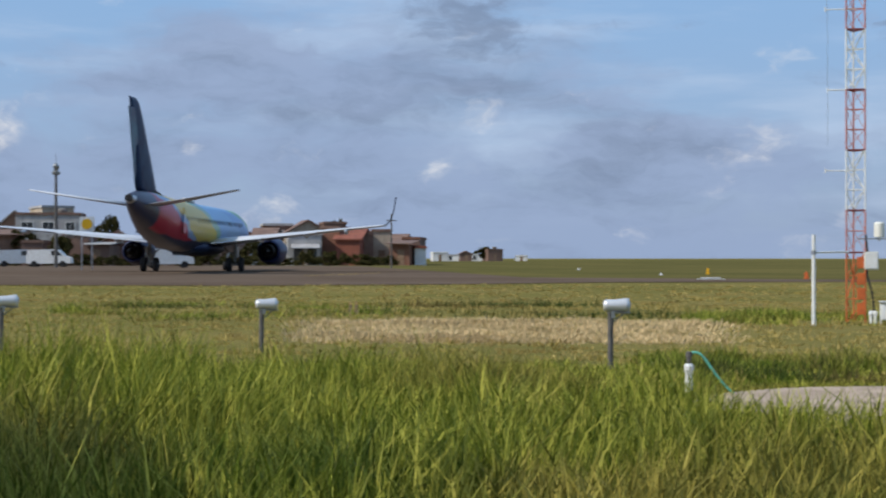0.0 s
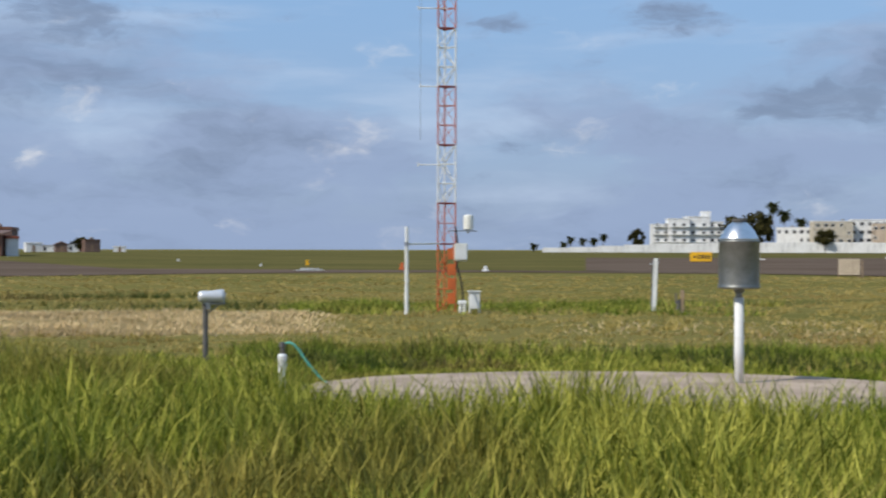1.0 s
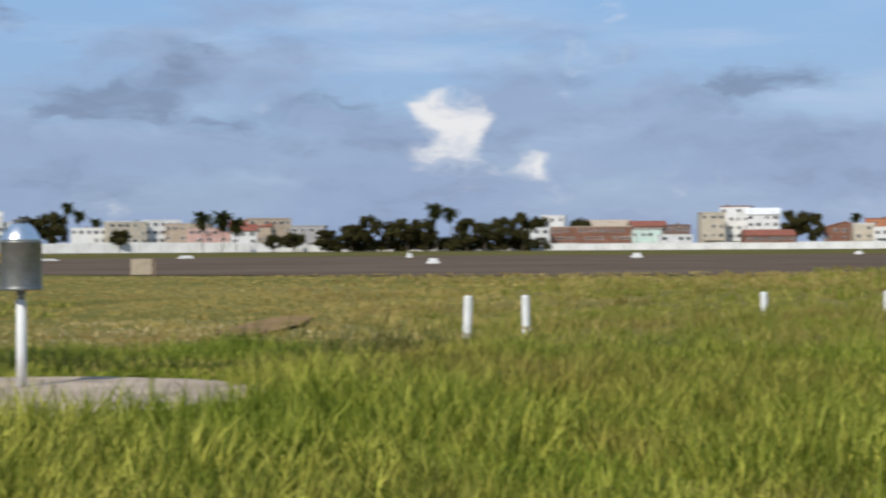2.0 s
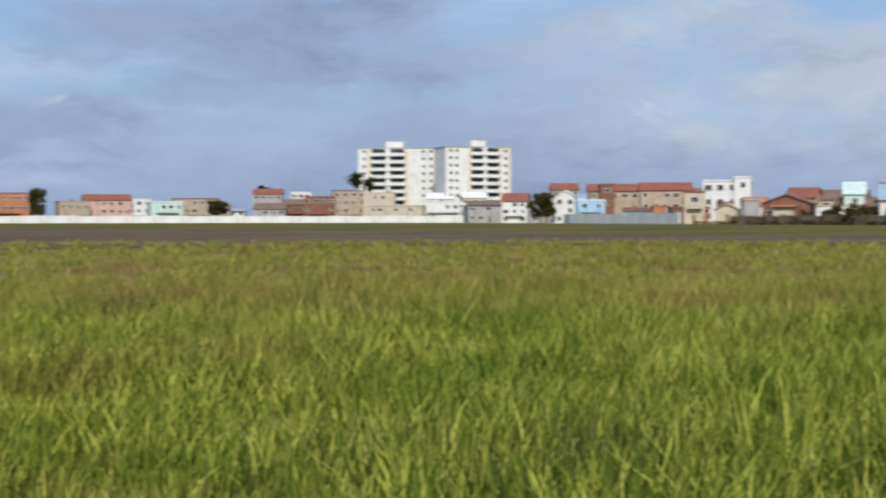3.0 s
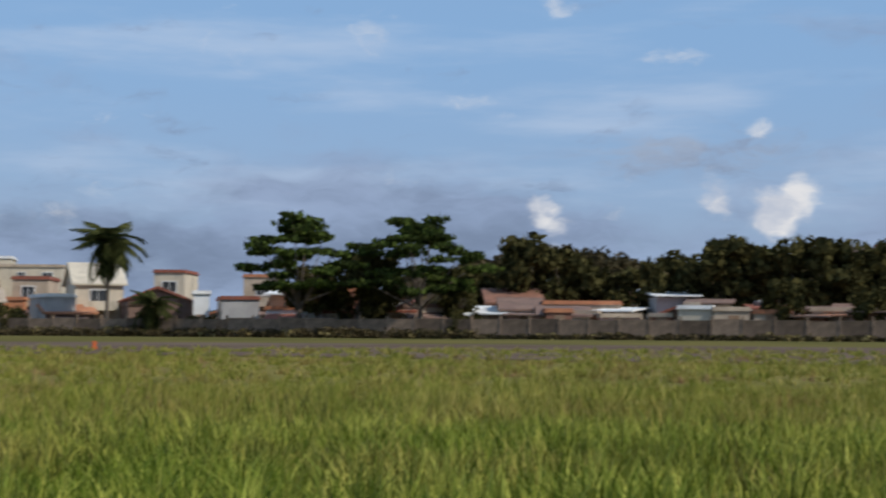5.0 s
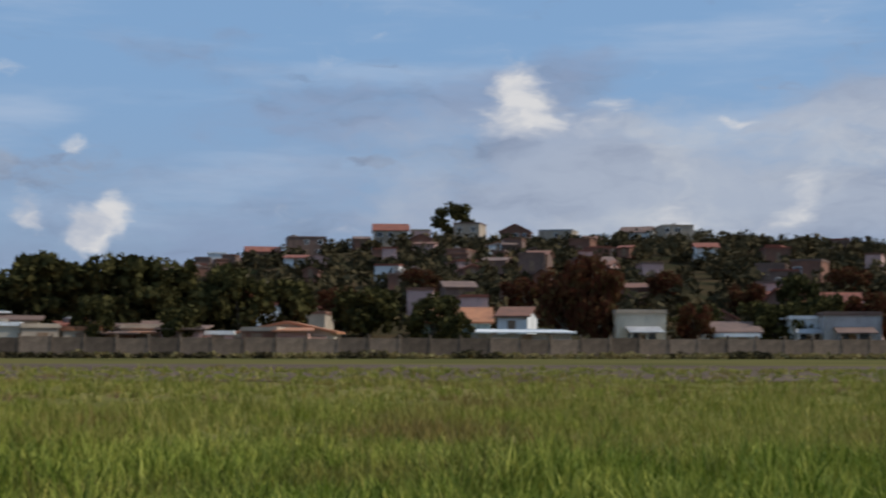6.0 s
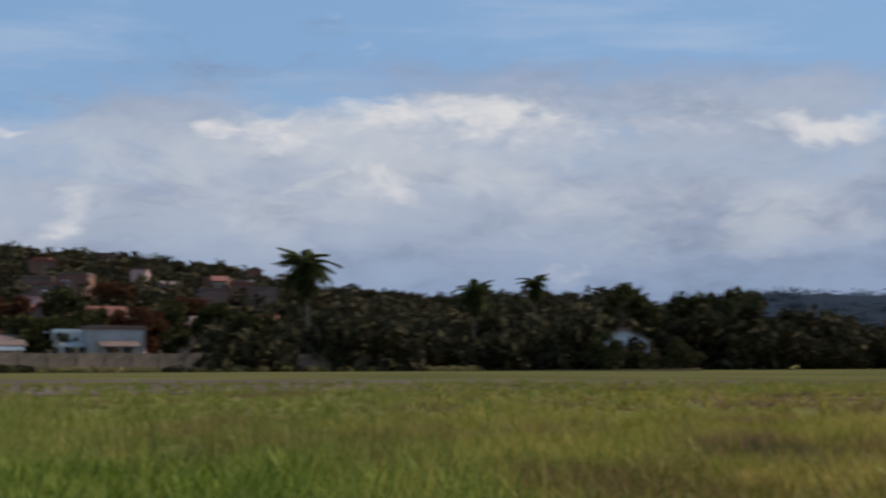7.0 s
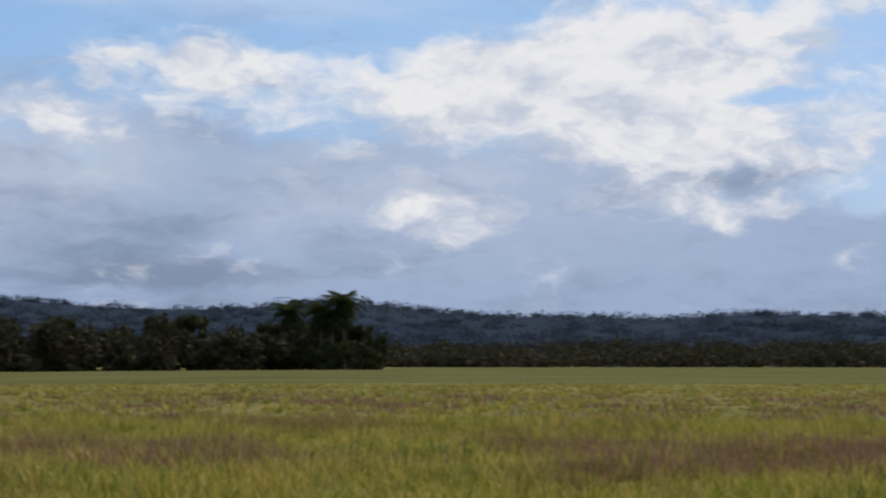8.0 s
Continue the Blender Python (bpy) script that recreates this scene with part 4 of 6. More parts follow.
HOUSES_A = [
    (66.21, 605, 11.1, 13.3, "G", "grey", "red"),
    (66.26, 572, 11.5, 7.4, "G", "grey", "brown"),
    (67.39, 574, 12.6, 8.9, "G", "brick", "brown"),
    (68.13, 568, 11.4, 9.7, "F", "brick", "brick"),
    (67.44, 610, 7.8, 12.1, "F", "white", "white"),
    (69.22, 595, 12.0, 12.5, "F", "tan", "brick"),
    (70.32, 585, 11.8, 11.6, "F", "cream", "cream"),
    (70.93, 568, 19.7, 6.4, "F", "cream", "cream"),
    (72.71, 572, 16.7, 7.9, "F", "white", "white"),
    (74.25, 522, 11.5, 7.6, "S", "grey", "brown"),
    (75.33, 498, 8.2, 9.7, "G", "white", "red"),
    (76.32, 455, 6.7, 6.1, "F", "grey", "grey"),
]
HOUSES_B = [
    (77.21, 442, 6.5, 9.5, "G", "white", "white"),
    (78.17, 413, 7.2, 6.4, "F", "blue", "white"),
    (77.81, 439, 2.9, 8.2, "F", "blue", "blue"),
    (79.03, 443, 14.6, 11.3, "G", "tan", "red"),
    (78.76, 439, 4.0, 11.2, "F", "brick", "brick"),
    (77.22, 497, 8.5, 12.8, "G", "tan", "red"),
    (80.91, 420, 13.8, 11.1, "G", "tan", "red"),
    (81.94, 347, 4.6, 7.3, "F", "cream", "red"),
    (83.09, 359, 10.8, 10.1, "F", "white", "white"),
    (83.65, 358, 3.7, 10.8, "F", "white", "white"),
    (83.09, 327, 4.5, 4.5, "G", "cream", "tan"),
    (83.99, 315, 3.2, 5.1, "F", "grey", "grey"),
    (85.22, 307, 9.2, 6.0, "G", "brick", "brick"),
]
HOUSES_C = [
    (85.72, 348, 6.4, 8.1, "G", "tan", "red"),
    (87.60, 310, 3.9, 8.4, "G", "mint", "mint"),
    (88.85, 294, 4.4, 8.0, "F", "blue", "grey"),
    (88.82, 265, 3.1, 4.2, "F", "white", "red"),
    (90.48, 306, 12.3, 8.8, "G", "mint", "mint"),
    (90.15, 259, 4.9, 5.0, "F", "tan", "tan"),
    (91.30, 266, 5.2, 7.1, "S", "brown", "tan"),
    (92.82, 259, 7.6, 7.2, "G", "brick", "orange"),
    (93.54, 286, 3.3, 9.1, "F", "white", "white"),
    (95.20, 227, 3.5, 5.9, "F", "tan", "tan"),
    (96.15, 216, 3.0, 4.5, "F", "white", "white"),
    (96.85, 253, 6.1, 7.7, "F", "white", "grey"),
    (95.02, 278, 10.2, 7.7, "F", "white", "grey"),
]
HOUSES_D = [
    (98.05, 215, 5.3, 4.9, "F", "tan", "grey"),
    (101.45, 195, 4.4, 3.8, "F", "cream", "cream"),
    (102.05, 231, 7.0, 8.6, "S", "white", "white"),
    (100.35, 236, 6.0, 7.6, "F", "white", "white"),
    (102.52, 189, 2.8, 3.3, "F", "orange", "orange"),
    (104.55, 208, 4.0, 7.3, "F", "brick", "brick"),
    (104.99, 187, 3.8, 4.5, "S", "white", "white"),
    (107.15, 181, 6.4, 4.6, "G", "white", "brown"),
    (109.31, 179, 7.5, 4.9, "G", "tan", "brown"),
    (109.34, 205, 6.1, 7.1, "F", "brick", "orange"),
    (112.03, 181, 7.9, 6.0, "G", "cream", "cream"),
    (114.38, 162, 3.3, 5.2, "F", "orange", "tan"),
    (115.66, 171, 5.0, 5.8, "G", "grey", "red"),
    (117.43, 198, 10.2, 8.5, "F", "cream", "tan"),
]
HOUSES_E = [
    (116.70, 210, 3.4, 10.0, "F", "cream", "white"),
    (117.80, 164, 3.6, 6.0, "F", "tan", "red"),
    (118.89, 152, 2.8, 4.0, "F", "grey", "white"),
    (120.23, 156, 4.7, 7.3, "G", "cream", "cream"),
    (122.30, 155, 6.8, 4.9, "G", "brown", "red"),
    (122.70, 171, 3.3, 7.1, "F", "cream", "red"),
    (123.88, 147, 1.5, 4.3, "F", "white", "white"),
    (125.30, 146, 3.5, 3.8, "F", "grey", "red"),
    (126.07, 177, 4.2, 6.9, "F", "tan", "orange"),
    (127.50, 149, 4.1, 4.1, "G", "cream", "red"),
    (115.52, 192, 5.0, 7.8, "F", "cream", "tan"),
]
HOUSES_F = [
    (126.77, 148, 2.3, 4.9, "S", "tan", "white"),
    (128.83, 144, 4.2, 4.6, "F", "brick", "orange"),
    (131.08, 140, 2.8, 3.5, "G", "tan", "red"),
    (135.42, 145, 5.0, 4.8, "G", "brick", "brick"),
    (136.86, 158, 1.9, 6.2, "F", "mint", "mint"),
    (137.89, 138, 6.9, 3.4, "F", "tan", "orange"),
    (139.58, 151, 1.7, 5.2, "G", "cream", "orange"),
    (141.33, 140, 3.6, 4.7, "S", "grey", "white"),
    (141.89, 132, 1.2, 3.2, "F", "tan", "tan"),
    (144.37, 134, 4.9, 2.8, "F", "grey", "grey"),
    (147.06, 133, 4.4, 2.8, "F", "tan", "tan"),
    (144.88, 166, 5.4, 4.8, "G", "grey", "red"),
]
HOUSES_G = [
    (149.83, 131, 3.6, 2.0, "F", "cream", "cream"),
    (152.10, 135, 8.2, 3.2, "G", "cream", "orange"),
    (158.24, 142, 6.8, 4.7, "G", "mint", "orange"),
    (160.89, 133, 8.0, 2.6, "S", "grey", "white"),
    (165.18, 138, 4.3, 4.3, "F", "cream", "tan"),
    (168.53, 142, 4.4, 3.4, "G", "white", "brown"),
    (168.79, 136, 3.0, 2.2, "F", "tan", "white"),
    (171.16, 146, 3.6, 3.9, "F", "white", "white"),
    (172.68, 143, 5.0, 4.2, "F", "grey", "brown"),
    (171.90, 170, 6.2, 7.0, "G", "grey", "red"),
    (173.81, 182, 4.3, 6.4, "F", "brick", "grey"),
    (169.98, 183, 4.4, 7.9, "G", "brown", "red"),
    (175.54, 179, 5.0, 5.6, "G", "brown", "red"),
]
HOUSES_H = [
    (27.53, 590, 13.4, 9.5, "F", "white", "white"),
    (28.90, 580, 14.2, 11.7, "F", "cream", "white"),
    (30.15, 586, 13.7, 12.3, "F", "white", "white"),
    (31.00, 582, 16.0, 11.0, "F", "tan", "grey"),
    (32.24, 580, 10.6, 8.8, "G", "pink", "red"),
    (33.08, 576, 9.5, 10.5, "G", "white", "red"),
    (34.06, 590, 16.2, 12.9, "F", "tan", "tan"),
]
HOUSES_I = [
    (31.60, 580, 11.7, 9.2, "F", "pink", "tan"),
    (33.29, 590, 16.6, 12.3, "G", "tan", "red"),
    (35.41, 580, 12.7, 9.9, "F", "grey", "grey"),
    (43.91, 574, 9.7, 8.5, "F", "white", "white"),
    (44.49, 600, 9.2, 13.6, "F", "white", "white"),
    (45.90, 580, 31.2, 8.9, "F", "brick", "tan"),
    (46.27, 605, 20.4, 11.8, "G", "tan", "tan"),
    (48.05, 600, 13.6, 11.2, "G", "tan", "red"),
    (47.93, 574, 10.5, 7.6, "F", "mint", "grey"),
    (49.04, 568, 11.6, 5.6, "F", "white", "white"),
    (49.10, 585, 9.0, 9.4, "F", "brown", "brown"),
    (50.35, 600, 9.2, 14.2, "F", "cream", "cream"),
]
HOUSES_K = [
    (51.14, 610, 11.5, 16.8, "F", "white", "red"),
    (52.13, 604, 12.4, 15.9, "G", "white", "white"),
    (52.39, 574, 18.3, 7.2, "G", "brick", "red"),
    (55.02, 590, 15.5, 10.2, "G", "brick", "orange"),
    (55.67, 580, 7.4, 9.2, "F", "cream", "white"),
    (56.70, 594, 20.9, 11.3, "F", "orange", "red"),
    (59.29, 584, 11.1, 8.2, "F", "tan", "tan"),
    (60.46, 590, 17.3, 10.8, "G", "pink", "red"),
    (61.57, 594, 9.1, 9.1, "F", "white", "white"),
    (62.57, 580, 11.7, 8.0, "F", "mint", "white"),
    (56.30, 572, 5.6, 7.8, "F", "white", "white"),
    (63.69, 584, 17.1, 9.2, "F", "tan", "red"),
]
HOUSES_J = [
    (-14.36, 225, 8.9, 7.4, "F", "grey", "brown"), (-14.0, 240, 4.8, 8.9, "F", "tan", "grey"), (-15.5, 232, 5.0, 8.0, "G", "brown", "grey"), (-15.9, 205, 4.4, 4.8, "S", "brown", "brown"), (-14.9, 198, 2.6, 3.2, "F", "brown", "brown"),
    (-13.4, 200, 3.2, 4.2, "F", "brown", "brick"), (-12.6, 196, 2.8, 3.2, "S", "brown", "grey"), (-11.9, 202, 3.4, 4.6, "G", "brick", "brown"), (-11.2, 206, 3.0, 4.0, "F", "brown", "brick"), (-10.4, 200, 3.6, 3.6, "G", "brown", "grey"),
    (-9.6, 224, 4.6, 5.0, "G", "brown", "brown"), (-8.7, 210, 4.0, 3.8, "F", "brown", "grey"), (-7.6, 214, 3.6, 4.6, "F", "brown", "brick"), (-6.7, 212, 3.0, 5.2, "G", "grey", "brown"), (-6.1, 226, 4.2, 6.0, "F", "brown", "grey"),
    (-5.12, 202, 4.4, 4.3, "F", "grey", "grey"), (-5.0, 222, 6.4, 6.5, "G", "tan", "brown"), (-4.2, 205, 2.6, 5.2, "F", "brick", "brown"), (-3.55, 203, 3.2, 5.0, "G", "red", "red"), (-4.0, 226, 3.2, 6.3, "F", "brown", "brown"),
    (-2.95, 206, 2.6, 4.4, "F", "brown", "brown"), (-2.3, 210, 2.5, 4.9, "F", "tan", "brown"), (-1.62, 202, 2.6, 3.4, "S", "brick", "brown"), (-2.0, 222, 4.0, 4.5, "G", "brick", "brown"), (-1.2, 214, 2.4, 3.9, "F", "brown", "brick"), (-0.85, 204, 1.5, 2.6, "F", "white", "red"), (-1.0, 228, 2.2, 3.3, "G", "brown", "brown"),
    (-0.1, 480, 4.7, 2.9, "F", "white", "white"), (0.5, 500, 7.5, 2.2, "F", "white", "grey"), (0.85, 470, 3.6, 3.2, "G", "brown", "brown"), (1.35, 490, 6.0, 2.4, "F", "white", "white"), (1.94, 470, 4.6, 3.8, "F", "brown", "brown"), (2.9, 520, 4.0, 1.9, "F", "white", "white"),
]


def town():
    rng = random.Random(7)
    for rows in (HOUSES_A, HOUSES_B, HOUSES_C, HOUSES_D, HOUSES_E, HOUSES_F, HOUSES_G, HOUSES_H, HOUSES_I, HOUSES_K, HOUSES_J):
        for r in rows:
            house(rng, *r)
    for i in range(26):
        az = rng.uniform(64, 116)
        d = wall_distance(az) + rng.uniform(6, 70)
        house(rng, az, d, rng.uniform(5, 9), rng.uniform(3.2, 5.2) * (1 + max(0, d - 300) / 700), rng.choice("GGSF"), rng.choice(("tan", "grey", "brown", "white", "brick", "cream")), rng.choice(("red", "brown", "grey", "brick", "tan")))
    for i in range(24):
        az = rng.uniform(72, 106)
        d = wall_distance(az) + rng.uniform(40, 90)
        house(rng, az, d, rng.uniform(6, 11), rng.uniform(5.5, 7.6) * d / 330, rng.choice("GFG"), rng.choice(("tan", "grey", "white", "brick", "cream", "white")), rng.choice(("red", "brown", "brick", "white", "tan")))

    # low sheds and small houses crowded behind the wall
    for i in range(42):
        az = rng.uniform(80, 126)
        d = wall_distance(az) + rng.uniform(3, 30)
        house(rng, az, d, rng.uniform(2.6, 4.6), rng.uniform(2.6, 4.0) * (1 + max(0, d - 180) / 330), rng.choice("GGSF"), rng.choice(("tan", "brown", "white", "brick", "cream", "orange", "white")), rng.choice(("red", "brown", "orange", "brick", "orange")))

    # small houses under the trees
    for i in range(13):
        az = 127 + i * 1.75 + rng.uniform(-0.5, 0.5)
        house(rng, az, wall_distance(az) + rng.uniform(3, 9), rng.uniform(2.4, 4.2), rng.uniform(2.7, 4.0), rng.choice("GFS"), rng.choice(("white", "brick", "tan", "brown", "cream", "white")), rng.choice(("red", "brown", "orange", "white")))
    for i in range(15):
        az = 134.5 + i * 1.25 + rng.uniform(-0.4, 0.4)
        house(rng, az, wall_distance(az) + rng.uniform(2, 5), rng.uniform(1.8, 3.4), rng.uniform(2.2, 2.9), rng.choice("FSF"), rng.choice(("pink", "cream", "brick", "white", "tan")), rng.choice(("tan", "brown", "orange", "white")))


town()


def block(az, d, w, h, dep, floors, turn, accent, lab):
    t = thing("apartment_building", at(az, d, 0, turn), lab, "apartment building")
    bm = B()
    box(bm, 0, dep / 2, 0, w, dep, h)
    part("wall", bm, wall_mat("white"), t)
    fh = h / floors
    cream = mat("cream_rib", (0.72, 0.58, 0.36), (0.62, 0.5, 0.32), rough=0.85, scale=0.5, fine=5, dirt=0.2)
    # two stacks of deep balconies between plain white piers, small windows at the sides
    for i in range(floors):
        z = i * fh
        for x in (accent * w - w * 0.12, accent * w + w * 0.12):
            # dark panel on the solid wall stands for the balcony's shade
            bm = B()
            box(bm, x, -0.03, z + fh * 0.42, w * 0.17, 0.1, fh * 0.5)
            part("opening", bm, PANE, t, "dark panel standing for shade behind the balcony")
            bm = B()
            box(bm, x, -0.75, z, w * 0.2, 1.5, fh * 0.12)
            box(bm, x, -1.44, z + fh * 0.12, w * 0.2, 0.12, fh * 0.3)
            part("balcony", bm, wall_mat("white"), t, "white balcony parapet")
        for x in (-0.42, -0.33, 0.33, 0.42):
            if abs(x - accent) > 0.24:
                window(t, x * w, -0.045, z + fh * 0.6, 1.0, fh * 0.34, wall_mat("cream"))
        for k in range(3):
            piece("window", shared(("side_window", w, fh, PANE), lambda b: box(b, 0, 0, -fh * 0.15, 0.12, 1.2, fh * 0.3)), t, Matrix.Translation((w / 2 + 0.02, dep * (0.2 + 0.3 * k), z + fh * 0.65)))
    for x in (accent * w - w * 0.235, accent * w + w * 0.235, 0.47 * w):
        bm = B()
        box(bm, x, -0.15, 0, w * 0.025, 0.3, h, 0, 0.03)
        part("rib", bm, cream, t, "cream-painted vertical rib")
    bm = B()
    box(bm, accent * w, -0.3, 0, w * 0.035, 0.6, h + 0.4, 0, 0.05)
    part("pier", bm, wall_mat("white"), t, "white pier between balconies")
    bm = B()
    box(bm, accent * w * 0.4, dep * 0.4, h, w * 0.22, dep * 0.4, fh * 1.0)
    part("lift_house", bm, wall_mat("white"), t)
    bm = B()
    box(bm, 0, dep / 2, h, w + 0.4, dep + 0.4, 0.5)
    part("roof", bm, roof_mat("grey"), t)


block(71.0, 640, 33, 30.5, 14, 10, -8, -0.12, "white ten-storey apartment building with cream ribs")
block(74.0, 610, 27, 29.5, 16, 10, 18, 0.1, "white ten-storey apartment building with deep balconies")


def hotel():
    t = thing("hotel", at(23.7, 590, 0, 6), "white stepped four-storey seaside hotel", "hotel")
    for x, w, h, y in ((-9.5, 7, 10.5, 1), (-3, 8, 12.6, 0), (4.5, 9, 13.4, 2), (11, 6, 11.5, 3)):
        bm = B()
        box(bm, x, y + 6, 0, w - 0.02, 12, h)
        part("wall", bm, wall_mat("white"), t)
        bm = B()
        box(bm, x, y + 6, h, w + 0.2, 12.3, 0.3)
        part("roof", bm, roof_mat("white"), t)
        for s in range(4):
            for k in range(2):
                window(t, x + (k - 0.5) * w * 0.45, y - 0.045, 1.8 + s * 2.9, 1.2, 1.0, wall_mat("white"))
            bm = B()
            box(bm, x, y - 0.5, 0.9 + s * 2.9, w * 0.9, 1.0, 0.12)
            part("balcony", bm, wall_mat("white"), t)
    bm = B()
    box(bm, 7.5, 6, 13.7, 3.5, 4, 2.0)
    part("lift_house", bm, wall_mat("white"), t)


hotel()


# ---- perimeter walls ----
def perimeter():
    t = thing("perimeter_wall", Matrix(), "weathered concrete panel wall round the airfield", "wall", kind="structure")
    dirty = mat("wall_concrete", (0.30, 0.205, 0.135), (0.15, 0.105, 0.07), rough=0.95, scale=0.5, fine=5, bump=0.3, dirt=0.6, vary=0.8)
    rng = random.Random(3)
    n = P(150, 1)
    along = Vector((n.y, -n.x, 0))
    turn = math.degrees(math.atan2(along.y, along.x))
    me = shared(("panel", dirty), lambda b: box(b, 0, 0, 0, 2.42, 0.12, 1.7, 0, 0.02))
    mp = shared(("post", dirty), lambda b: box(b, 0, 0, 0, 0.16, 0.2, 1.95, 0, 0.02))
    i = -290.0
    while i < 85:
        c = n * 125 + along * i
        piece("panel", me, t, pose(c.x, c.y, rng.uniform(-0.12, 0.04), 0, 0, turn))
        e = c + along * 1.25
        piece("post", mp, t, pose(e.x, e.y, 0, 0, 0, turn))
        i += 2.5
    t = thing("boundary_wall", Matrix(), "long white-painted boundary wall along the shore road", "wall", kind="structure")
    w = wall_mat("white")
    for k in range(63):
        az = 18.4 + k
        d = 560.0 if az < 77 else wall_distance(az)
        d1 = 560.0 if az + 1 < 77 else wall_distance(az + 1)
        a, b = P(az, d), P(az + 1, d1)
        h = 2.5 + float(np.interp(az, (18, 22, 26, 33, 35), (-1.0, 0.6, 1.2, 1.2, 0.0))) + rng.uniform(-0.15, 0.15)
        L = (b - a).length
        bm = B()
        box(bm, 0, 0, 0, L - 0.06, 0.3, h, 0, 0.02)
        o = part("panel", bm, w, t)
        o.matrix_basis = pose(*((a + b) / 2), 0, 0, math.degrees(math.atan2(b.y - a.y, b.x - a.x)))


perimeter()


# ---- masts, tank, pole, board ----
def cell_mast(az, d, h):
    t = thing("cell_mast", at(az, d), "tall slender telecom mast with antennas in red and white", "mast")
    n = 7
    for i in range(n):
        bm = B()
        z0, z1 = h * i / n, h * (i + 1) / n
        r = 0.45 - 0.03 * i
        for k in range(3):
            a = k * 2.094
            p = Vector((r * math.cos(a), r * math.sin(a), 0))
            q = Vector((r * math.cos(a + 2.094), r * math.sin(a + 2.094), 0))
            rod(bm, p + Vector((0, 0, z0)), p + Vector((0, 0, z1)), 0.09, seg=5)
            for j in range(3):
                za, zb = z0 + (z1 - z0) * j / 3, z0 + (z1 - z0) * (j + 1) / 3
                rod(bm, p + Vector((0, 0, za)), q + Vector((0, 0, zb)), 0.05, seg=4)
        part("mast_section", bm, WHITE if i % 2 else RED, t)
    for k in range(6):
        bm = B()
        a = k * 1.047
        box(bm, 0.9 * math.cos(a), 0.9 * math.sin(a), h - 2.2, 0.25, 0.2, 2.0)
        part("antenna", bm, WHITE, t)
    bm = B()
    rod(bm, (0, 0, h), (0, 0, h + 1.5), 0.05, 0.02, 6)
    lathe(bm, [(0.5, 0), (0.5, 0.25), (0.1, 0.3)], 12, Matrix.Translation((0.4, -0.5, h * 0.55)))
    part("dish", bm, STEEL, t)


def water_tower(az, d, h):
    t = thing("water_tower", at(az, d), "concrete water tank on four tall legs", "water tower")
    g = mat("tank_concrete", (0.2, 0.19, 0.19), (0.12, 0.12, 0.12), rough=0.9, scale=0.6, fine=5, dirt=0.4)
    for x in (-0.95, 0.95):
        for y in (-0.95, 0.95):
            bm = B()
            box(bm, x, y, 0, 0.3, 0.3, h - 1.0)
            part("leg", bm, g, t)
    for z in (h * 0.35, h * 0.65):
        bm = B()
        for s in (-1, 1):
            box(bm, 0, s * 0.95, z, 1.6, 0.2, 0.2)
            box(bm, s * 0.95, 0, z, 0.2, 1.6, 0.2)
        part("brace", bm, g, t)
    bm = B()
    box(bm, 0, 0, h - 1.0, 2.6, 2.6, 1.0, 0, 0.06)
    part("tank", bm, g, t)


cell_mast(89.1, 275, 18.2)
cell_mast(97.7, 235, 22.4)
water_tower(95.2, 228, 10.2)


def light_pole():
    t = thing("floodlight_mast", at(-14.08, 160), "tall dark lamp mast with a ringed head", "lamp post")
    bm = B()
    rod(bm, (0, 0, 0), (0, 0, 10.2), 0.2, 0.13, 10)
    part("pole", bm, DARKPOST, t)
    bm = B()
    lathe(bm, [(0.15, 9.3), (0.42, 9.4), (0.42, 9.6), (0.2, 9.7), (0.3, 10.2), (0.1, 10.5)], 12)
    part("head", bm, DULL, t)
    bm = B()
    rod(bm, (0, 0, 10.4), (0, 0, 11.4), 0.03, 0.02, 6)
    part("spike", bm, DARKPOST, t)
    t = thing("disc_board", at(-13.0, 128), "white square board with a yellow disc on a post", "sign")
    bm = B()
    box(bm, 0, 0, 3.1, 1.2, 0.1, 1.2, 0, 0.02)
    part("board", bm, WHITE, t)
    bm = B()
    lathe(bm, [(0.42, 0.0), (0.42, 0.02)], 24, Matrix.Translation((0, -0.055, 3.7)) @ pose(0, 0, 0, 90, 0, 0))
    part("disc", bm, YELLOW, t)
    bm = B()
    box(bm, -0.4, 0.08, 0, 0.12, 0.06, 3.4)
    box(bm, 0.4, 0.08, 0, 0.12, 0.06, 3.4)
    part("post", bm, STEEL, t)
    t = thing("side_pole", at(-1.93, 150), "slim pole beside brick houses", "pole")
    bm = B()
    rod(bm, (0, 0, 0), (0, 0, 5.2), 0.09, 0.07, 8)
    part("pole", bm, DARKPOST, t)
    bm = B()
    rod(bm, (-0.5, 0, 4.6), (0.5, 0, 4.6), 0.05, 0.05, 6)
    part("arm", bm, DARKPOST, t)


light_pole()


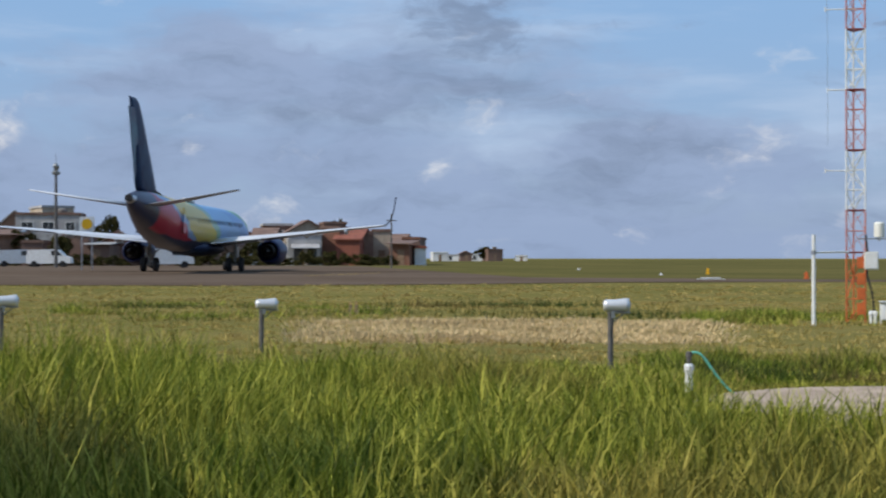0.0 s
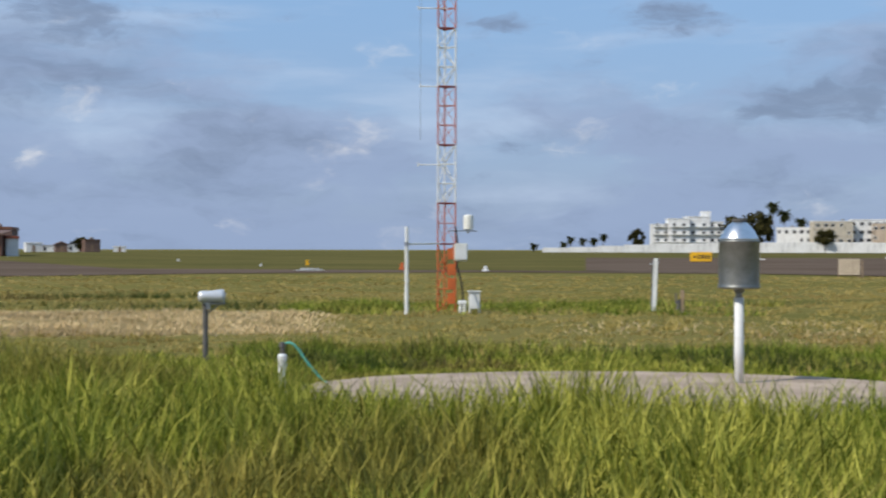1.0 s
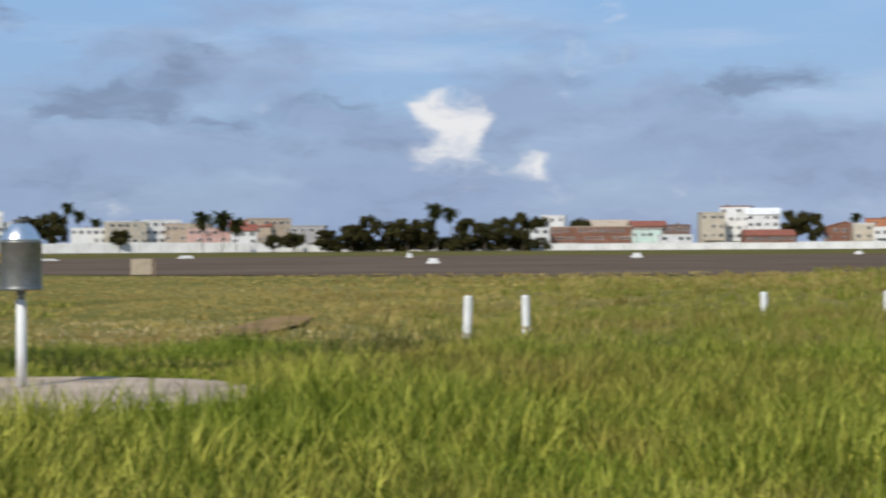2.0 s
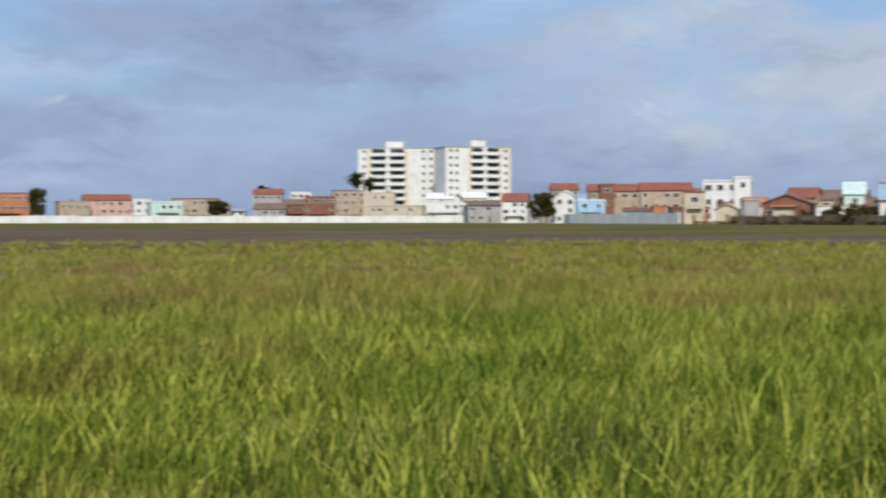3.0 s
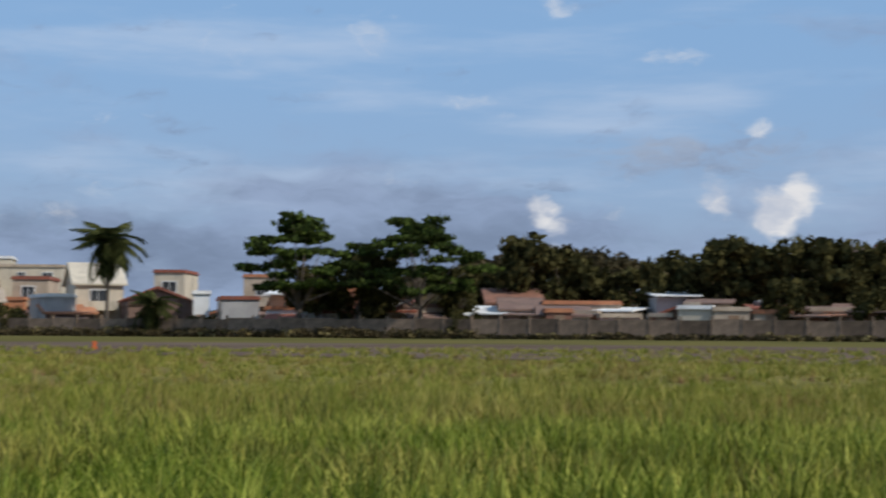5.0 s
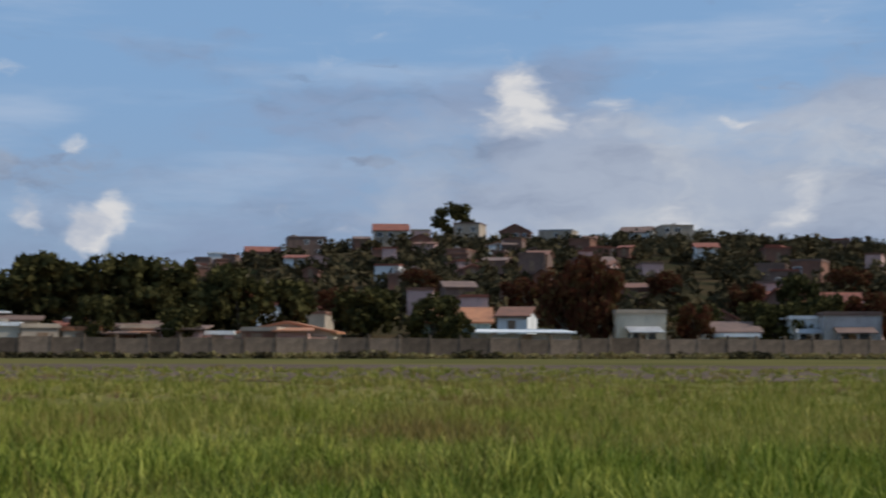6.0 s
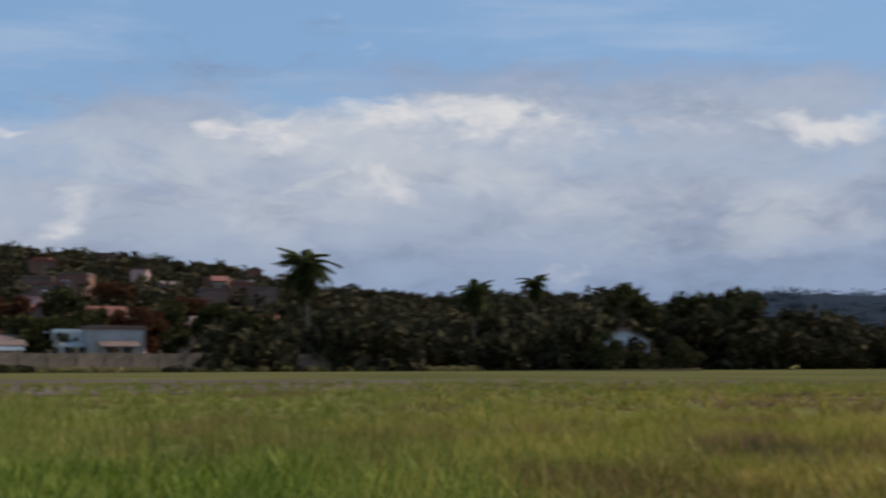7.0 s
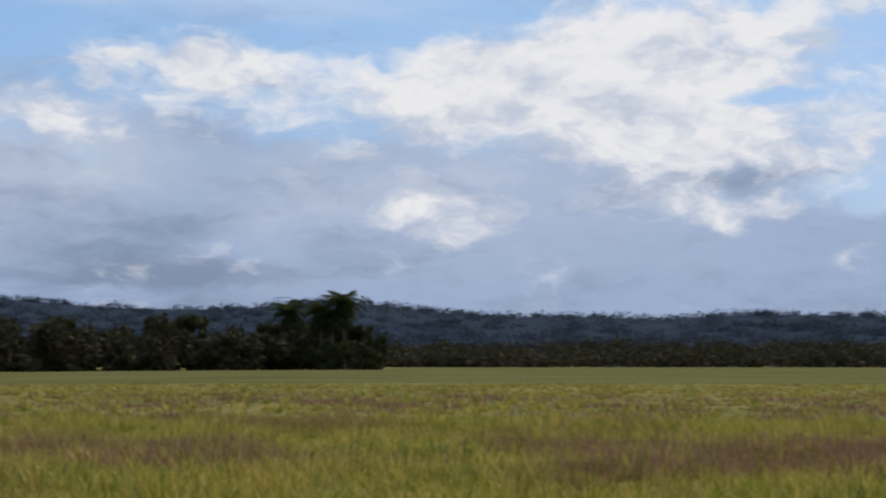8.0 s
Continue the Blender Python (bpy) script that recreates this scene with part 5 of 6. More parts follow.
def van(az, d, turn):
    t = thing("service_van", at(az, d, 0, turn), "white airport service van parked beyond the airliner", "van", "parked vans")
    bm = B()
    ring = [(-2.3, 0.35), (-2.35, 1.0), (-2.2, 1.85), (1.0, 1.9), (1.75, 1.2), (2.35, 1.0), (2.4, 0.4)]
    loft(bm, [[Vector((x, y, z)) for x, z in ring] for y in (-0.85, 0.85)])
    part("body", bm, WHITE, t)
    bm = B()
    loft(bm, [[Vector((x, y, z)) for x, z in ((0.3, 1.25), (0.3, 1.75), (0.95, 1.78), (1.5, 1.25))] for y in (-0.87, 0.87)])
    part("side_window", bm, PANE, t)
    for x in (-1.5, 1.5):
        for y in (-0.8, 0.8):
            bm = B()
            lathe(bm, [(0.2, -0.1), (0.33, -0.1), (0.34, 0.0), (0.33, 0.1), (0.2, 0.1)], 18, Matrix.Translation((x, y, 0.34)) @ pose(0, 0, 0, 90, 0, 0))
            part("wheel", bm, BLACK, t)


van(-10.1, 152, 6)
van(-14.3, 172, -10)
van(-15.4, 178, 4)

# ---- plants ----
def leaf_mat(name, c1, c2, scale=0.35, glow=0.3, vary=0.6):
    """Leaves: two greens by clump, light passing through."""
    m = bpy.data.materials.new(name)
    m.use_nodes = True
    m.node_tree.nodes.clear()
    n = Nodes(m.node_tree)
    v = n.add("ShaderNodeTexCoord").outputs["Object"]
    r = n.add("ShaderNodeNewGeometry").outputs["Random Per Island"]
    f = n.math("ADD", n.math("MULTIPLY", n.noise(v, scale, 4), 0.75), n.math("MULTIPLY", r, 0.3))
    c = n.mix(n.ramp(f, 0.35, 0.72), (*c1, 1), (*c2, 1))
    c = n.add("ShaderNodeHueSaturation", {"Value": n.math("ADD", 1 - vary / 2, n.math("MULTIPLY", r, vary)), "Color": c}).outputs[0]
    bs = n.add("ShaderNodeBsdfPrincipled", {"Base Color": c, "Roughness": 0.9, "Specular IOR Level": 0.02})
    tr = n.add("ShaderNodeBsdfTranslucent", {0: c})
    mx = n.add("ShaderNodeMixShader", {0: glow, 1: bs.outputs[0], 2: tr.outputs[0]})
    out = n.add("ShaderNodeOutputMaterial")
    m.node_tree.links.new(mx.outputs[0], out.inputs[0])
    return m


LEAF = leaf_mat("broad_leaves", (0.042, 0.04, 0.015), (0.085, 0.074, 0.026), 0.35, 0.12, 0.4)
ALMOND = leaf_mat("almond_leaves", (0.035, 0.045, 0.015), (0.085, 0.12, 0.025))
RUSTY = leaf_mat("rusty_leaves", (0.11, 0.035, 0.02), (0.07, 0.05, 0.02))
FROND = leaf_mat("palm_fronds", (0.03, 0.042, 0.015), (0.08, 0.082, 0.026))
DRYF = leaf_mat("dry_fronds", (0.22, 0.17, 0.07), (0.3, 0.24, 0.1))
WOODS = leaf_mat("far_woods", (0.045, 0.039, 0.02), (0.09, 0.068, 0.034), 0.05, 0.08, 0.35)
# distance haze is mixed into the bluish leaf colours of the far ridges
HAZED_RIDGE = leaf_mat("hazed_ridge_leaves", (0.032, 0.041, 0.054), (0.042, 0.051, 0.064), 0.01, 0.5, 0.08)
BARK = mat("bark", (0.16, 0.13, 0.1), (0.09, 0.07, 0.055), rough=0.95, scale=2, fine=14, bump=0.5)


def leaves_mesh(name, centres, per, size, rs, material):
    """Small four-cornered leaves scattered in uneven clumps; centres: x, y, z, rx, rz."""
    c = np.array(centres)
    k = len(c)
    idx = np.repeat(np.arange(k), per)
    u = rs.normal(size=(len(idx), 3))
    u /= np.linalg.norm(u, axis=1)[:, None]
    u *= (rs.random(len(idx)) ** 0.45)[:, None]
    pos = c[idx, :3] + u * np.stack([c[idx, 3], c[idx, 3], c[idx, 4]], 1)
    a = rs.normal(size=(len(idx), 3))
    a /= np.linalg.norm(a, axis=1)[:, None]
    b = np.cross(a, rs.normal(size=(len(idx), 3)))
    b /= np.linalg.norm(b, axis=1)[:, None]
    s = size * (0.55 + 0.9 * rs.random(len(idx)))[:, None]
    q = np.stack([pos - a * s, pos - b * s * 0.55, pos + a * s, pos + b * s * 0.55], 1).reshape(-1, 3)
    me = bpy.data.meshes.new(name)
    nq = len(idx)
    me.vertices.add(nq * 4)
    me.vertices.foreach_set("co", q.ravel())
    me.loops.add(nq * 4)
    me.loops.foreach_set("vertex_index", np.arange(nq * 4))
    me.polygons.add(nq)
    me.polygons.foreach_set("loop_start", np.arange(nq) * 4)
    me.update(calc_edges=True)
    me.materials.append(material)
    return me


def tree_proto(seed, kind, material, label):
    """A tree of height 1 with a trunk, limbs and a crown of leaf clumps."""
    rs = np.random.RandomState(seed)
    cs, limbs = [], []
    if kind == "umbrella":
        stem = 0.42
        for i in range(48):
            a, r = rs.uniform(0, 6.28), 0.62 * math.sqrt(rs.random())
            z = 0.84 - 0.30 * (r / 0.62) ** 2 + rs.uniform(-0.06, 0.08)
            cs.append((r * math.cos(a), r * math.sin(a), z, 0.14, 0.07))
    elif kind == "almond":
        stem = 0.3
        for tier, (z, R) in enumerate(((0.42, 0.62), (0.56, 0.58), (0.70, 0.50), (0.83, 0.36), (0.94, 0.18))):
            for i in range(11):
                a, r = i * 0.571 + rs.uniform(-0.3, 0.3), R * rs.uniform(0.35, 1.2)
                cs.append((r * math.cos(a), r * math.sin(a), z + rs.uniform(-0.05, 0.05) + 0.05 * r / R, 0.14, 0.032))
    elif kind == "bush":
        stem = 0.15
        for i in range(20):
            a, r = rs.uniform(0, 6.28), 0.55 * math.sqrt(rs.random())
            z = rs.uniform(0.15, 0.85) * (1 - 0.5 * (r / 0.6) ** 2)
            cs.append((r * math.cos(a), r * math.sin(a), z, 0.2, 0.16))
    else:
        stem = 0.3
        for i in range(30):
            a, r = rs.uniform(0, 6.28), 0.40 * math.sqrt(rs.random())
            z = 0.62 + rs.uniform(-0.36, 0.34) * math.sqrt(max(0.0, 1 - (r / 0.5) ** 2))
            cs.append((r * math.cos(a), r * math.sin(a), z, 0.15 * rs.uniform(0.7, 1.3), 0.11 * rs.uniform(0.7, 1.3)))
    t = thing({"bush": "shrub"}.get(kind, "tree"), pose(0, 0, -100), label, {"bush": "shrub"}.get(kind, "tree"), "trees and shrubs")
    bm = B()
    rod(bm, (0, 0, -0.02), (0.02, 0, stem), 0.032, 0.024, 9)
    for c in cs[:: 4 if kind != "bush" else 6]:
        rod(bm, (0.02, 0, stem * rs.uniform(0.75, 1.0)), (c[0] * 0.8, c[1] * 0.8, c[2] - 0.03), 0.013, 0.004, 5)
    part("trunk", bm, BARK, t)
    me = leaves_mesh("crown", cs, {"bush": 95, "round": 72, "umbrella": 120, "almond": 95}[kind], {"bush": 0.05, "round": 0.048, "umbrella": 0.036, "almond": 0.030}[kind], rs, material)
    o = new("crown", me)
    o.parent = t
    return t


PROTO = {
    "round": [tree_proto(i, "round", LEAF, "dark green broadleaf tree beside the airfield wall") for i in (1, 2, 3)],
    "bush": [tree_proto(i, "bush", LEAF, "dense dark green shrub at the foot of a wall") for i in (4, 5)],
    "umbrella": [tree_proto(6, "umbrella", LEAF, "broad flat-crowned tree over the houses")],
    "almond": [tree_proto(7, "almond", ALMOND, "tiered tropical almond tree with spreading branches"), tree_proto(8, "almond", ALMOND, "bright green tiered tropical almond tree")],
    "rusty": [tree_proto(9, "round", RUSTY, "rust-red leafed tree before hillside houses")],
}
TREES_MADE = [0]


def tree(kind, az, d, h, w=None, z=0.0):
    """Stand a tree of height h and crown width w at a place."""
    TREES_MADE[0] += 1
    src = PROTO[kind][TREES_MADE[0] % len(PROTO[kind])]
    base = {"round": 1.05, "bush": 1.35, "umbrella": 1.4, "almond": 1.3, "rusty": 1.05}[kind]
    s = (w or h * base) / base
    c = copy_thing(src, at(az, d, z, TREES_MADE[0] * 77.0) @ Matrix.Diagonal((s, s, h, 1)))
    return c


def frond_mesh(seed, material, droop):
    rs = np.random.RandomState(seed)
    bm = B()
    L, n = 1.0, 16
    pts = []
    for i in range(n + 1):
        u = i / n
        pts.append(Vector((u * L * (1 - 0.18 * u * droop), 0, 0.28 * u - 0.62 * droop * u * u)))
    for a, b in zip(pts, pts[1:]):
        rod(bm, a, b, 0.009, 0.007, 4)
    for i in range(1, n):
        u = i / n
        ll = 0.30 * math.sin(math.pi * min(1, u * 0.9 + 0.12)) + 0.05
        for s in (-1, 1):
            for k in (0, 0.5):
                p = pts[i].lerp(pts[i + 1], k)
                tip = p + Vector((0.10, s * ll * 0.75, -ll * (0.45 + 0.3 * rs.random())))
                e = Vector((0.022, 0, 0))
                vs = [bm.verts.new(x) for x in (p - e, p + e, tip + e * 0.3, tip - e * 0.3)]
                bm.faces.new(vs)
    me = bpy.data.meshes.new("frond")
    bm.to_mesh(me)
    bm.free()
    me.materials.append(material)
    return me


FRONDS = [frond_mesh(1, FROND, 1.2), frond_mesh(2, FROND, 1.6), frond_mesh(3, FROND, 0.85)]
DRY = frond_mesh(4, DRYF, 1.5)


def palm(az, d, h, crown, lean=3.0, dry=3, z=0.0):
    t = thing("palm_tree", at(az, d, z, az * 31 % 360), "tall coconut palm with drooping fronds among the houses", "palm tree", "palms")
    rs = random.Random(int(az * 100))
    bm = B()
    top = h - crown * 0.7
    pts = [Vector((math.sin(u * 1.4) * h * lean / 100, 0, u * top)) for u in [i / 7 for i in range(8)]]
    for i, (a, b) in enumerate(zip(pts, pts[1:])):
        rod(bm, a, b, 0.19 - 0.012 * i, 0.18 - 0.012 * i, 9)
    part("trunk", bm, BARK, t)
    n = 26
    for i in range(n):
        a = i * 137.5
        tilt = -50 + 138 * (i / n)
        o = piece("frond", FRONDS[i % 3], t, Matrix.Translation(pts[-1]) @ pose(0, 0, 0, 0, 0, a) @ pose(0, 0, 0, 0, tilt - 12, 0) @ Matrix.Diagonal((crown, crown, crown, 1)))
    for i in range(dry):
        piece("dead_frond", DRY, t, Matrix.Translation(pts[-1]) @ pose(0, 0, 0, 0, 0, i * 120 + 40) @ pose(0, 0, 0, 0, 52, 0) @ Matrix.Diagonal((crown * 0.8, crown * 0.8, crown * 0.8, 1)))
    bm = B()
    for i in range(6):
        r = bmesh.ops.create_icosphere(bm, subdivisions=1, radius=0.14)
        bmesh.ops.translate(bm, verts=r["verts"], vec=pts[-1] + Vector((0.28 * math.cos(i * 1.05), 0.28 * math.sin(i * 1.05), -0.15)))
    part("coconuts", bm, SHUTTER, t)


# the shore palms and trees
for az, d, h, c in ((26.8, 600, 20, 3.4), (27.2, 600, 17.0, 3.6), (27.8, 605, 14, 3.2), (32.3, 545, 15.5, 5.0), (32.8, 545, 13, 4.5), (40.2, 545, 18, 4.6), (40.75, 548, 16.5, 4.0), (31.6, 540, 15, 4.6), (55.4, 600, 14, 3.0), (66.1, 640, 16, 4), (69.4, 620, 21, 4.5), (69.9, 625, 19, 4.0)):
    palm(az, d, h, c)
for az, h in ((19.2, 4.5), (19.45, 6.5), (19.9, 6.0), (20.3, 6.0), (20.65, 7.5), (18.1, 4.0)):
    palm(az, 590, h, 2.2, dry=0)
for az, d, h, w in ((21.85, 570, 9, 7), (25.6, 595, 15, 14), (26.3, 595, 15, 12), (36.2, 548, 8, 12), (37.0, 545, 10.5, 9), (37.7, 545, 12.5, 10), (38.4, 547, 11, 9), (39.1, 545, 12.5, 11), (39.8, 546, 11, 9), (41.3, 545, 12, 10), (42.0, 545, 11, 9), (42.7, 546, 11.5, 11), (43.4, 547, 14, 10), (43.9, 600, 14, 10), (45.5, 600, 12, 10), (46.5, 610, 11, 12), (53.3, 590, 15.5, 12), (53.9, 588, 13, 9), (58.0, 575, 13, 8), (35.0, 552, 7, 8), (34.2, 545, 6, 8), (34.9, 548, 7, 9), (28.6, 560, 9, 8), (31.2, 600, 11, 8), (76.3, 440, 9, 10), (64.4, 570, 9, 9)):
    tree("round", az, d, h, w)
for az, h, w in ((86.9, 4.2, 5), (87.8, 4.3, 6), (88.4, 3.6, 4), (90.0, 3.6, 5), (90.8, 4.2, 6), (91.6, 4.0, 5), (92.6, 4.2, 5), (93.6, 4.0, 5), (94.4, 3.4, 5), (97.0, 4.0, 5), (97.6, 3.4, 4), (85.9, 3.3, 4)):
    tree("bush", az, wall_distance(az) + 4, h, w)
for az, h, w in ((99.2, 5.6, 5.2), (100.3, 5.6, 5.6), (103.4, 5.4, 5.5), (104.2, 4.4, 4.0), (109.6, 4.2, 6), (110.8, 4.0, 5), (98.7, 4.0, 4)):
    tree("round", az, wall_distance(az) + 4, h, w)
for az, h, w in ((116.65, 3.9, 4.6), (117.2, 3.2, 3.6), (121.7, 2.6, 4), (124.0, 2.2, 5), (105.4, 2.4, 4), (112.5, 2.2, 4), (133.5, 3.0, 4)):
    tree("bush", az, wall_distance(az) + 1.5, h, w)
for i in range(16):
    tree("bush", 36.4 + i * 0.5, 548 + i % 3 * 3, 5.5 + (i * 37 % 5) * 0.6, 11)
for az, d, h, w in ((-12.15, 215, 6.6, 3.0), (-12.5, 216, 5.6, 2.6), (-3.9, 228, 7.2, 2.0), (-15.2, 206, 4.6, 4.2), (-13.9, 196, 3.8, 3.4), (-9.2, 208, 4.2, 3.2), (-7.1, 200, 3.2, 3.0), (1.5, 475, 4.6, 7.0)):
    tree("round", az, d, h, w)
for i in range(20):
    az = -15.8 + i * 0.72
    tree("bush", az, 190 + (i * 7 % 5) * 2, 1.2 + (i * 13 % 7) * 0.18, 3.4)
tree("umbrella", 106.25, 180, 9.8, 9.8)
palm(113.2, 160, 11.0, 3.9, lean=1.0, dry=6)
palm(120.5, 147, 11.4, 3.9, lean=-1.0, dry=6)
palm(122.2, 141, 4.6, 2.6, lean=2)
palm(179.7, 147, 12.3, 3.4, lean=5)
tree("almond", 127.4, 137, 10.2, 11.6)
tree("almond", 131.9, 134, 9.9, 12.0)
for az, d, h, w in ((129.6, 137, 7.8, 6.0), (128.1, 139, 7.0, 6.5), (130.4, 139, 7.4, 5.0), (133.4, 140, 6.6, 5.0)):
    tree("round", az, d, h, w)
for az, off, h, w in ((134.6, 24, 8.0, 8), (136.0, 22, 9.8, 8.5), (137.3, 22, 9.0, 8), (139.2, 26, 7.4, 8), (141.2, 18, 7.8, 8), (142.9, 17, 9.6, 9), (144.4, 18, 9.2, 9), (146.0, 17, 9.0, 9), (147.6, 18, 9.2, 9), (149.1, 17, 9.0, 9), (150.4, 16, 7.6, 7), (152.0, 18, 7.4, 7), (155.0, 20, 7, 7), (157.6, 14, 5.6, 6), (158.4, 4, 4.0, 3), (167.4, 18, 5.5, 6), (170.6, 14, 5.0, 5), (171.8, 16, 6, 6), (148.2, 3, 4.5, 4), (145.2, 4, 5.0, 4), (169.3, 14, 5.4, 4.5), (172.2, 30, 7.0, 5), (174.5, 24, 7.0, 5), (176.2, 26, 7.4, 6), (177.6, 16, 6.5, 6), (170.8, 38, 8.6, 6)):
    tree("round", az, wall_distance(az) + off, h, w)
for az, off, h, w in ((162.4, 16, 8.6, 6), (163.4, 14, 9.6, 6.5), (167.1, 10, 5.0, 3.6), (173.4, 14, 6.2, 6), (163.6, 12, 5.5, 4)):
    tree("rusty", az, wall_distance(az) + off, h, w)


# ---- hills and far woods ----
SKY_AZ = (118, 131, 134, 136, 138, 141, 145, 149, 153, 156, 159, 163, 166, 170, 174, 177, 180, 184, 188, 191, 194)
SKY_PX = (0, 66, 104, 116, 118, 90, 98, 124, 158, 170, 172, 168, 174, 168, 158, 144, 116, 96, 102, 106, 50)
FAR_AZ = (184, 190, 194, 196, 199, 202, 205, 209, 213, 216, 219, 222, 225, 228, 232, 238, 250)
FAR_PX = (0, 68, 116, 120, 118, 112, 100, 98, 118, 100, 84, 88, 80, 90, 86, 76, 46)


def hill_height(az, d):
    """Ground height of the town hill and of the far ridges."""
    top = np.interp(az, SKY_AZ, SKY_PX) / 2734 * 430
    u = np.clip((d - 160) / 240, 0, 1)
    z = top * u ** 1.15 * (1 - 0.25 * np.clip((d - 430) / 300, 0, 1))
    return z


def far_height(az, d):
    top = np.interp(az, FAR_AZ, FAR_PX) / 2734 * 1500
    u = np.clip((d - 700) / 800, 0, 1)
    return top * u * u


def terrain(name, az0, az1, d0, d1, fn, material, label, na, nd):
    bm = B()
    A, D = np.linspace(az0, az1, na), np.linspace(d0, d1, nd)
    vs = [[bm.verts.new(P(a, d, float(fn(a, d)) - 0.05 + (0.6 * noise.noise((a * 0.7, d * 0.03, 0)) if d > d0 + 30 else 0))) for d in D] for a in A]
    for i in range(na - 1):
        for j in range(nd - 1):
            bm.faces.new((vs[i][j], vs[i + 1][j], vs[i + 1][j + 1], vs[i][j + 1]))
    bmesh.ops.recalc_face_normals(bm, faces=bm.faces)
    o = link_mesh(name, bm, material, smooth=True)
    return tagged(o, label, "hill", kind="structure")


UNDER = mat("undergrowth", (0.035, 0.034, 0.017), (0.085, 0.055, 0.03), rough=1.0, scale=0.05, fine=0.6, bump=0.4, spec=0.0)
terrain("hill", 118, 194, 150, 620, hill_height, UNDER, "steep town hill overgrown with dark trees", 90, 26)
# the far hills' ground is coloured slate blue to stand for haze
terrain("far_hills", 182, 250, 600, 1900, far_height, mat("hazed_ridge_ground", (0.03, 0.038, 0.05), (0.04, 0.048, 0.06), rough=1.0, scale=0.01, fine=0.2, bump=0.3, spec=0.0), "low dark wooded ridges on the horizon", 70, 20)


def woods(name, label, rows, per, size, seed, material=None):
    rs = np.random.RandomState(seed)
    me = leaves_mesh(name, rows, per, size, rs, material or WOODS)
    o = new(name, me)
    tagged(o, label, "woods", kind="stuff")


def hill_woods():
    rs = np.random.RandomState(21)
    rows = []
    for i in range(2300):
        az = rs.uniform(131, 193)
        d = 165 + 290 * rs.random() ** 0.7
        gap = noise.noise((az * 0.35, d * 0.02, 4.0))
        if gap < -0.27 and d < 385:
            continue
        r = rs.uniform(1.3, 3.4)
        rows.append((*P(az, d, float(hill_height(az, d)) + r * 0.55), r, r * 0.8))
    woods("hill_woods", "dark green trees crowded over the town hill", rows, 60, 0.75, 22)
    rows = []
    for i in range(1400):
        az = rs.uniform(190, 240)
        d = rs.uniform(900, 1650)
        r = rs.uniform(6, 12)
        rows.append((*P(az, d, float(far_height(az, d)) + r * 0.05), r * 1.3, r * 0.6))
    woods("ridge_woods", "far dark woods on the low ridges", rows, 70, 1.2, 23, HAZED_RIDGE)
    # the belt of trees behind the field
    rows = []
    for i in range(760):
        az = rs.uniform(176, 214.6)
        d = min(275.0, wall_distance(az)) + rs.uniform(-2, 26)
        top = np.interp(az, (176, 179, 184, 190, 196, 203, 207, 211, 213, 214.6), (5.2, 5.6, 6.5, 7.4, 8.4, 7.2, 8.6, 7.8, 9.5, 5.0)) * (0.75 + 0.5 * noise.noise((az * 1.3, 2.0, 7.0)) + 0.25 * rs.random())
        r = rs.uniform(1.2, 2.4)
        rows.append((*P(az, d, rs.uniform(0.5, max(1.0, top - r))), r, r * 0.9))
    woods("tree_belt", "dense dark belt of trees and scrub along the field", rows, 110, 0.5, 24)
    rows = []
    for i in range(1300):
        az = rs.uniform(212, 240)
        d = rs.uniform(480, 800)
        r = rs.uniform(2, 4.5)
        rows.append((*P(az, d, r * 0.5 + rs.random() * 0.034 * (d - 480)), r * 1.3, r * 0.8))
    woods("scrub", "low dark scrub beyond the open field", rows, 50, 0.8, 25)


def wall_weeds():
    rs = np.random.RandomState(41)
    rows, dry = [], []
    for i in range(1300):
        az = rs.uniform(82, 186)
        n = noise.noise((az * 0.5, 1.0, 3.0))
        d = wall_distance(az) - rs.uniform(0.3, 2.5)
        r = rs.uniform(0.2, 0.45) + 0.4 * max(0.0, n) + (0.3 if az < 134 else 0.0)
        (dry if (az > 150 and n < 0.1) or rs.random() < 0.15 else rows).append((*P(az, d, r * 0.5), r * 1.3, r * 0.8))
    woods("wall_weeds", "dark weeds and scrub at the wall's foot", rows, 40, 0.16, 42)
    me = leaves_mesh("dry_weeds", dry, 40, 0.16, np.random.RandomState(43), DRYF)
    tagged(new("dry_weeds", me), "dry blond weeds along the wall", "weeds", kind="stuff")


wall_weeds()
hill_woods()
for az, d, h, w in ((158.2, 415, 13, 13), (207.8, 262, 9.5, 8), (203.2, 240, 9, 5), (206.4, 255, 8.6, 4), (191.5, 175, 10, 7), (193.5, 180, 9.5, 7), (195.2, 190, 9.5, 8), (213.0, 280, 9.6, 8), (212.2, 279, 9.4, 8), (211.4, 277, 9.2, 7), (214.0, 284, 8.4, 6), (214.6, 276, 6.8, 5), (210.6, 278, 8.2, 6)):
    tree("round", az, d, h, w, float(hill_height(az, d)) - 0.6 if d > 400 else 0.0)
for az, d, h, c in ((213.4, 268, 14.6, 4.4), (211.35, 266, 12.9, 4.0), (212.55, 267, 12.6, 3.8), (213.0, 266, 11.6, 3.4), (185.6, 160, 9.8, 2.6), (187.9, 240, 15, 3)):
    palm(az, d, h, c)


for az, d, h, w in ((150.5, 210, 6, 6), (154.2, 190, 6.5, 7), (157.0, 240, 6, 7), (161.0, 200, 7, 8), (166.0, 230, 6, 6), (169.0, 205, 6, 6), (172.6, 240, 6.5, 7), (175.2, 215, 6, 6)):
    tree("rusty", az, d, h, w, float(hill_height(az, d)) - 0.4)


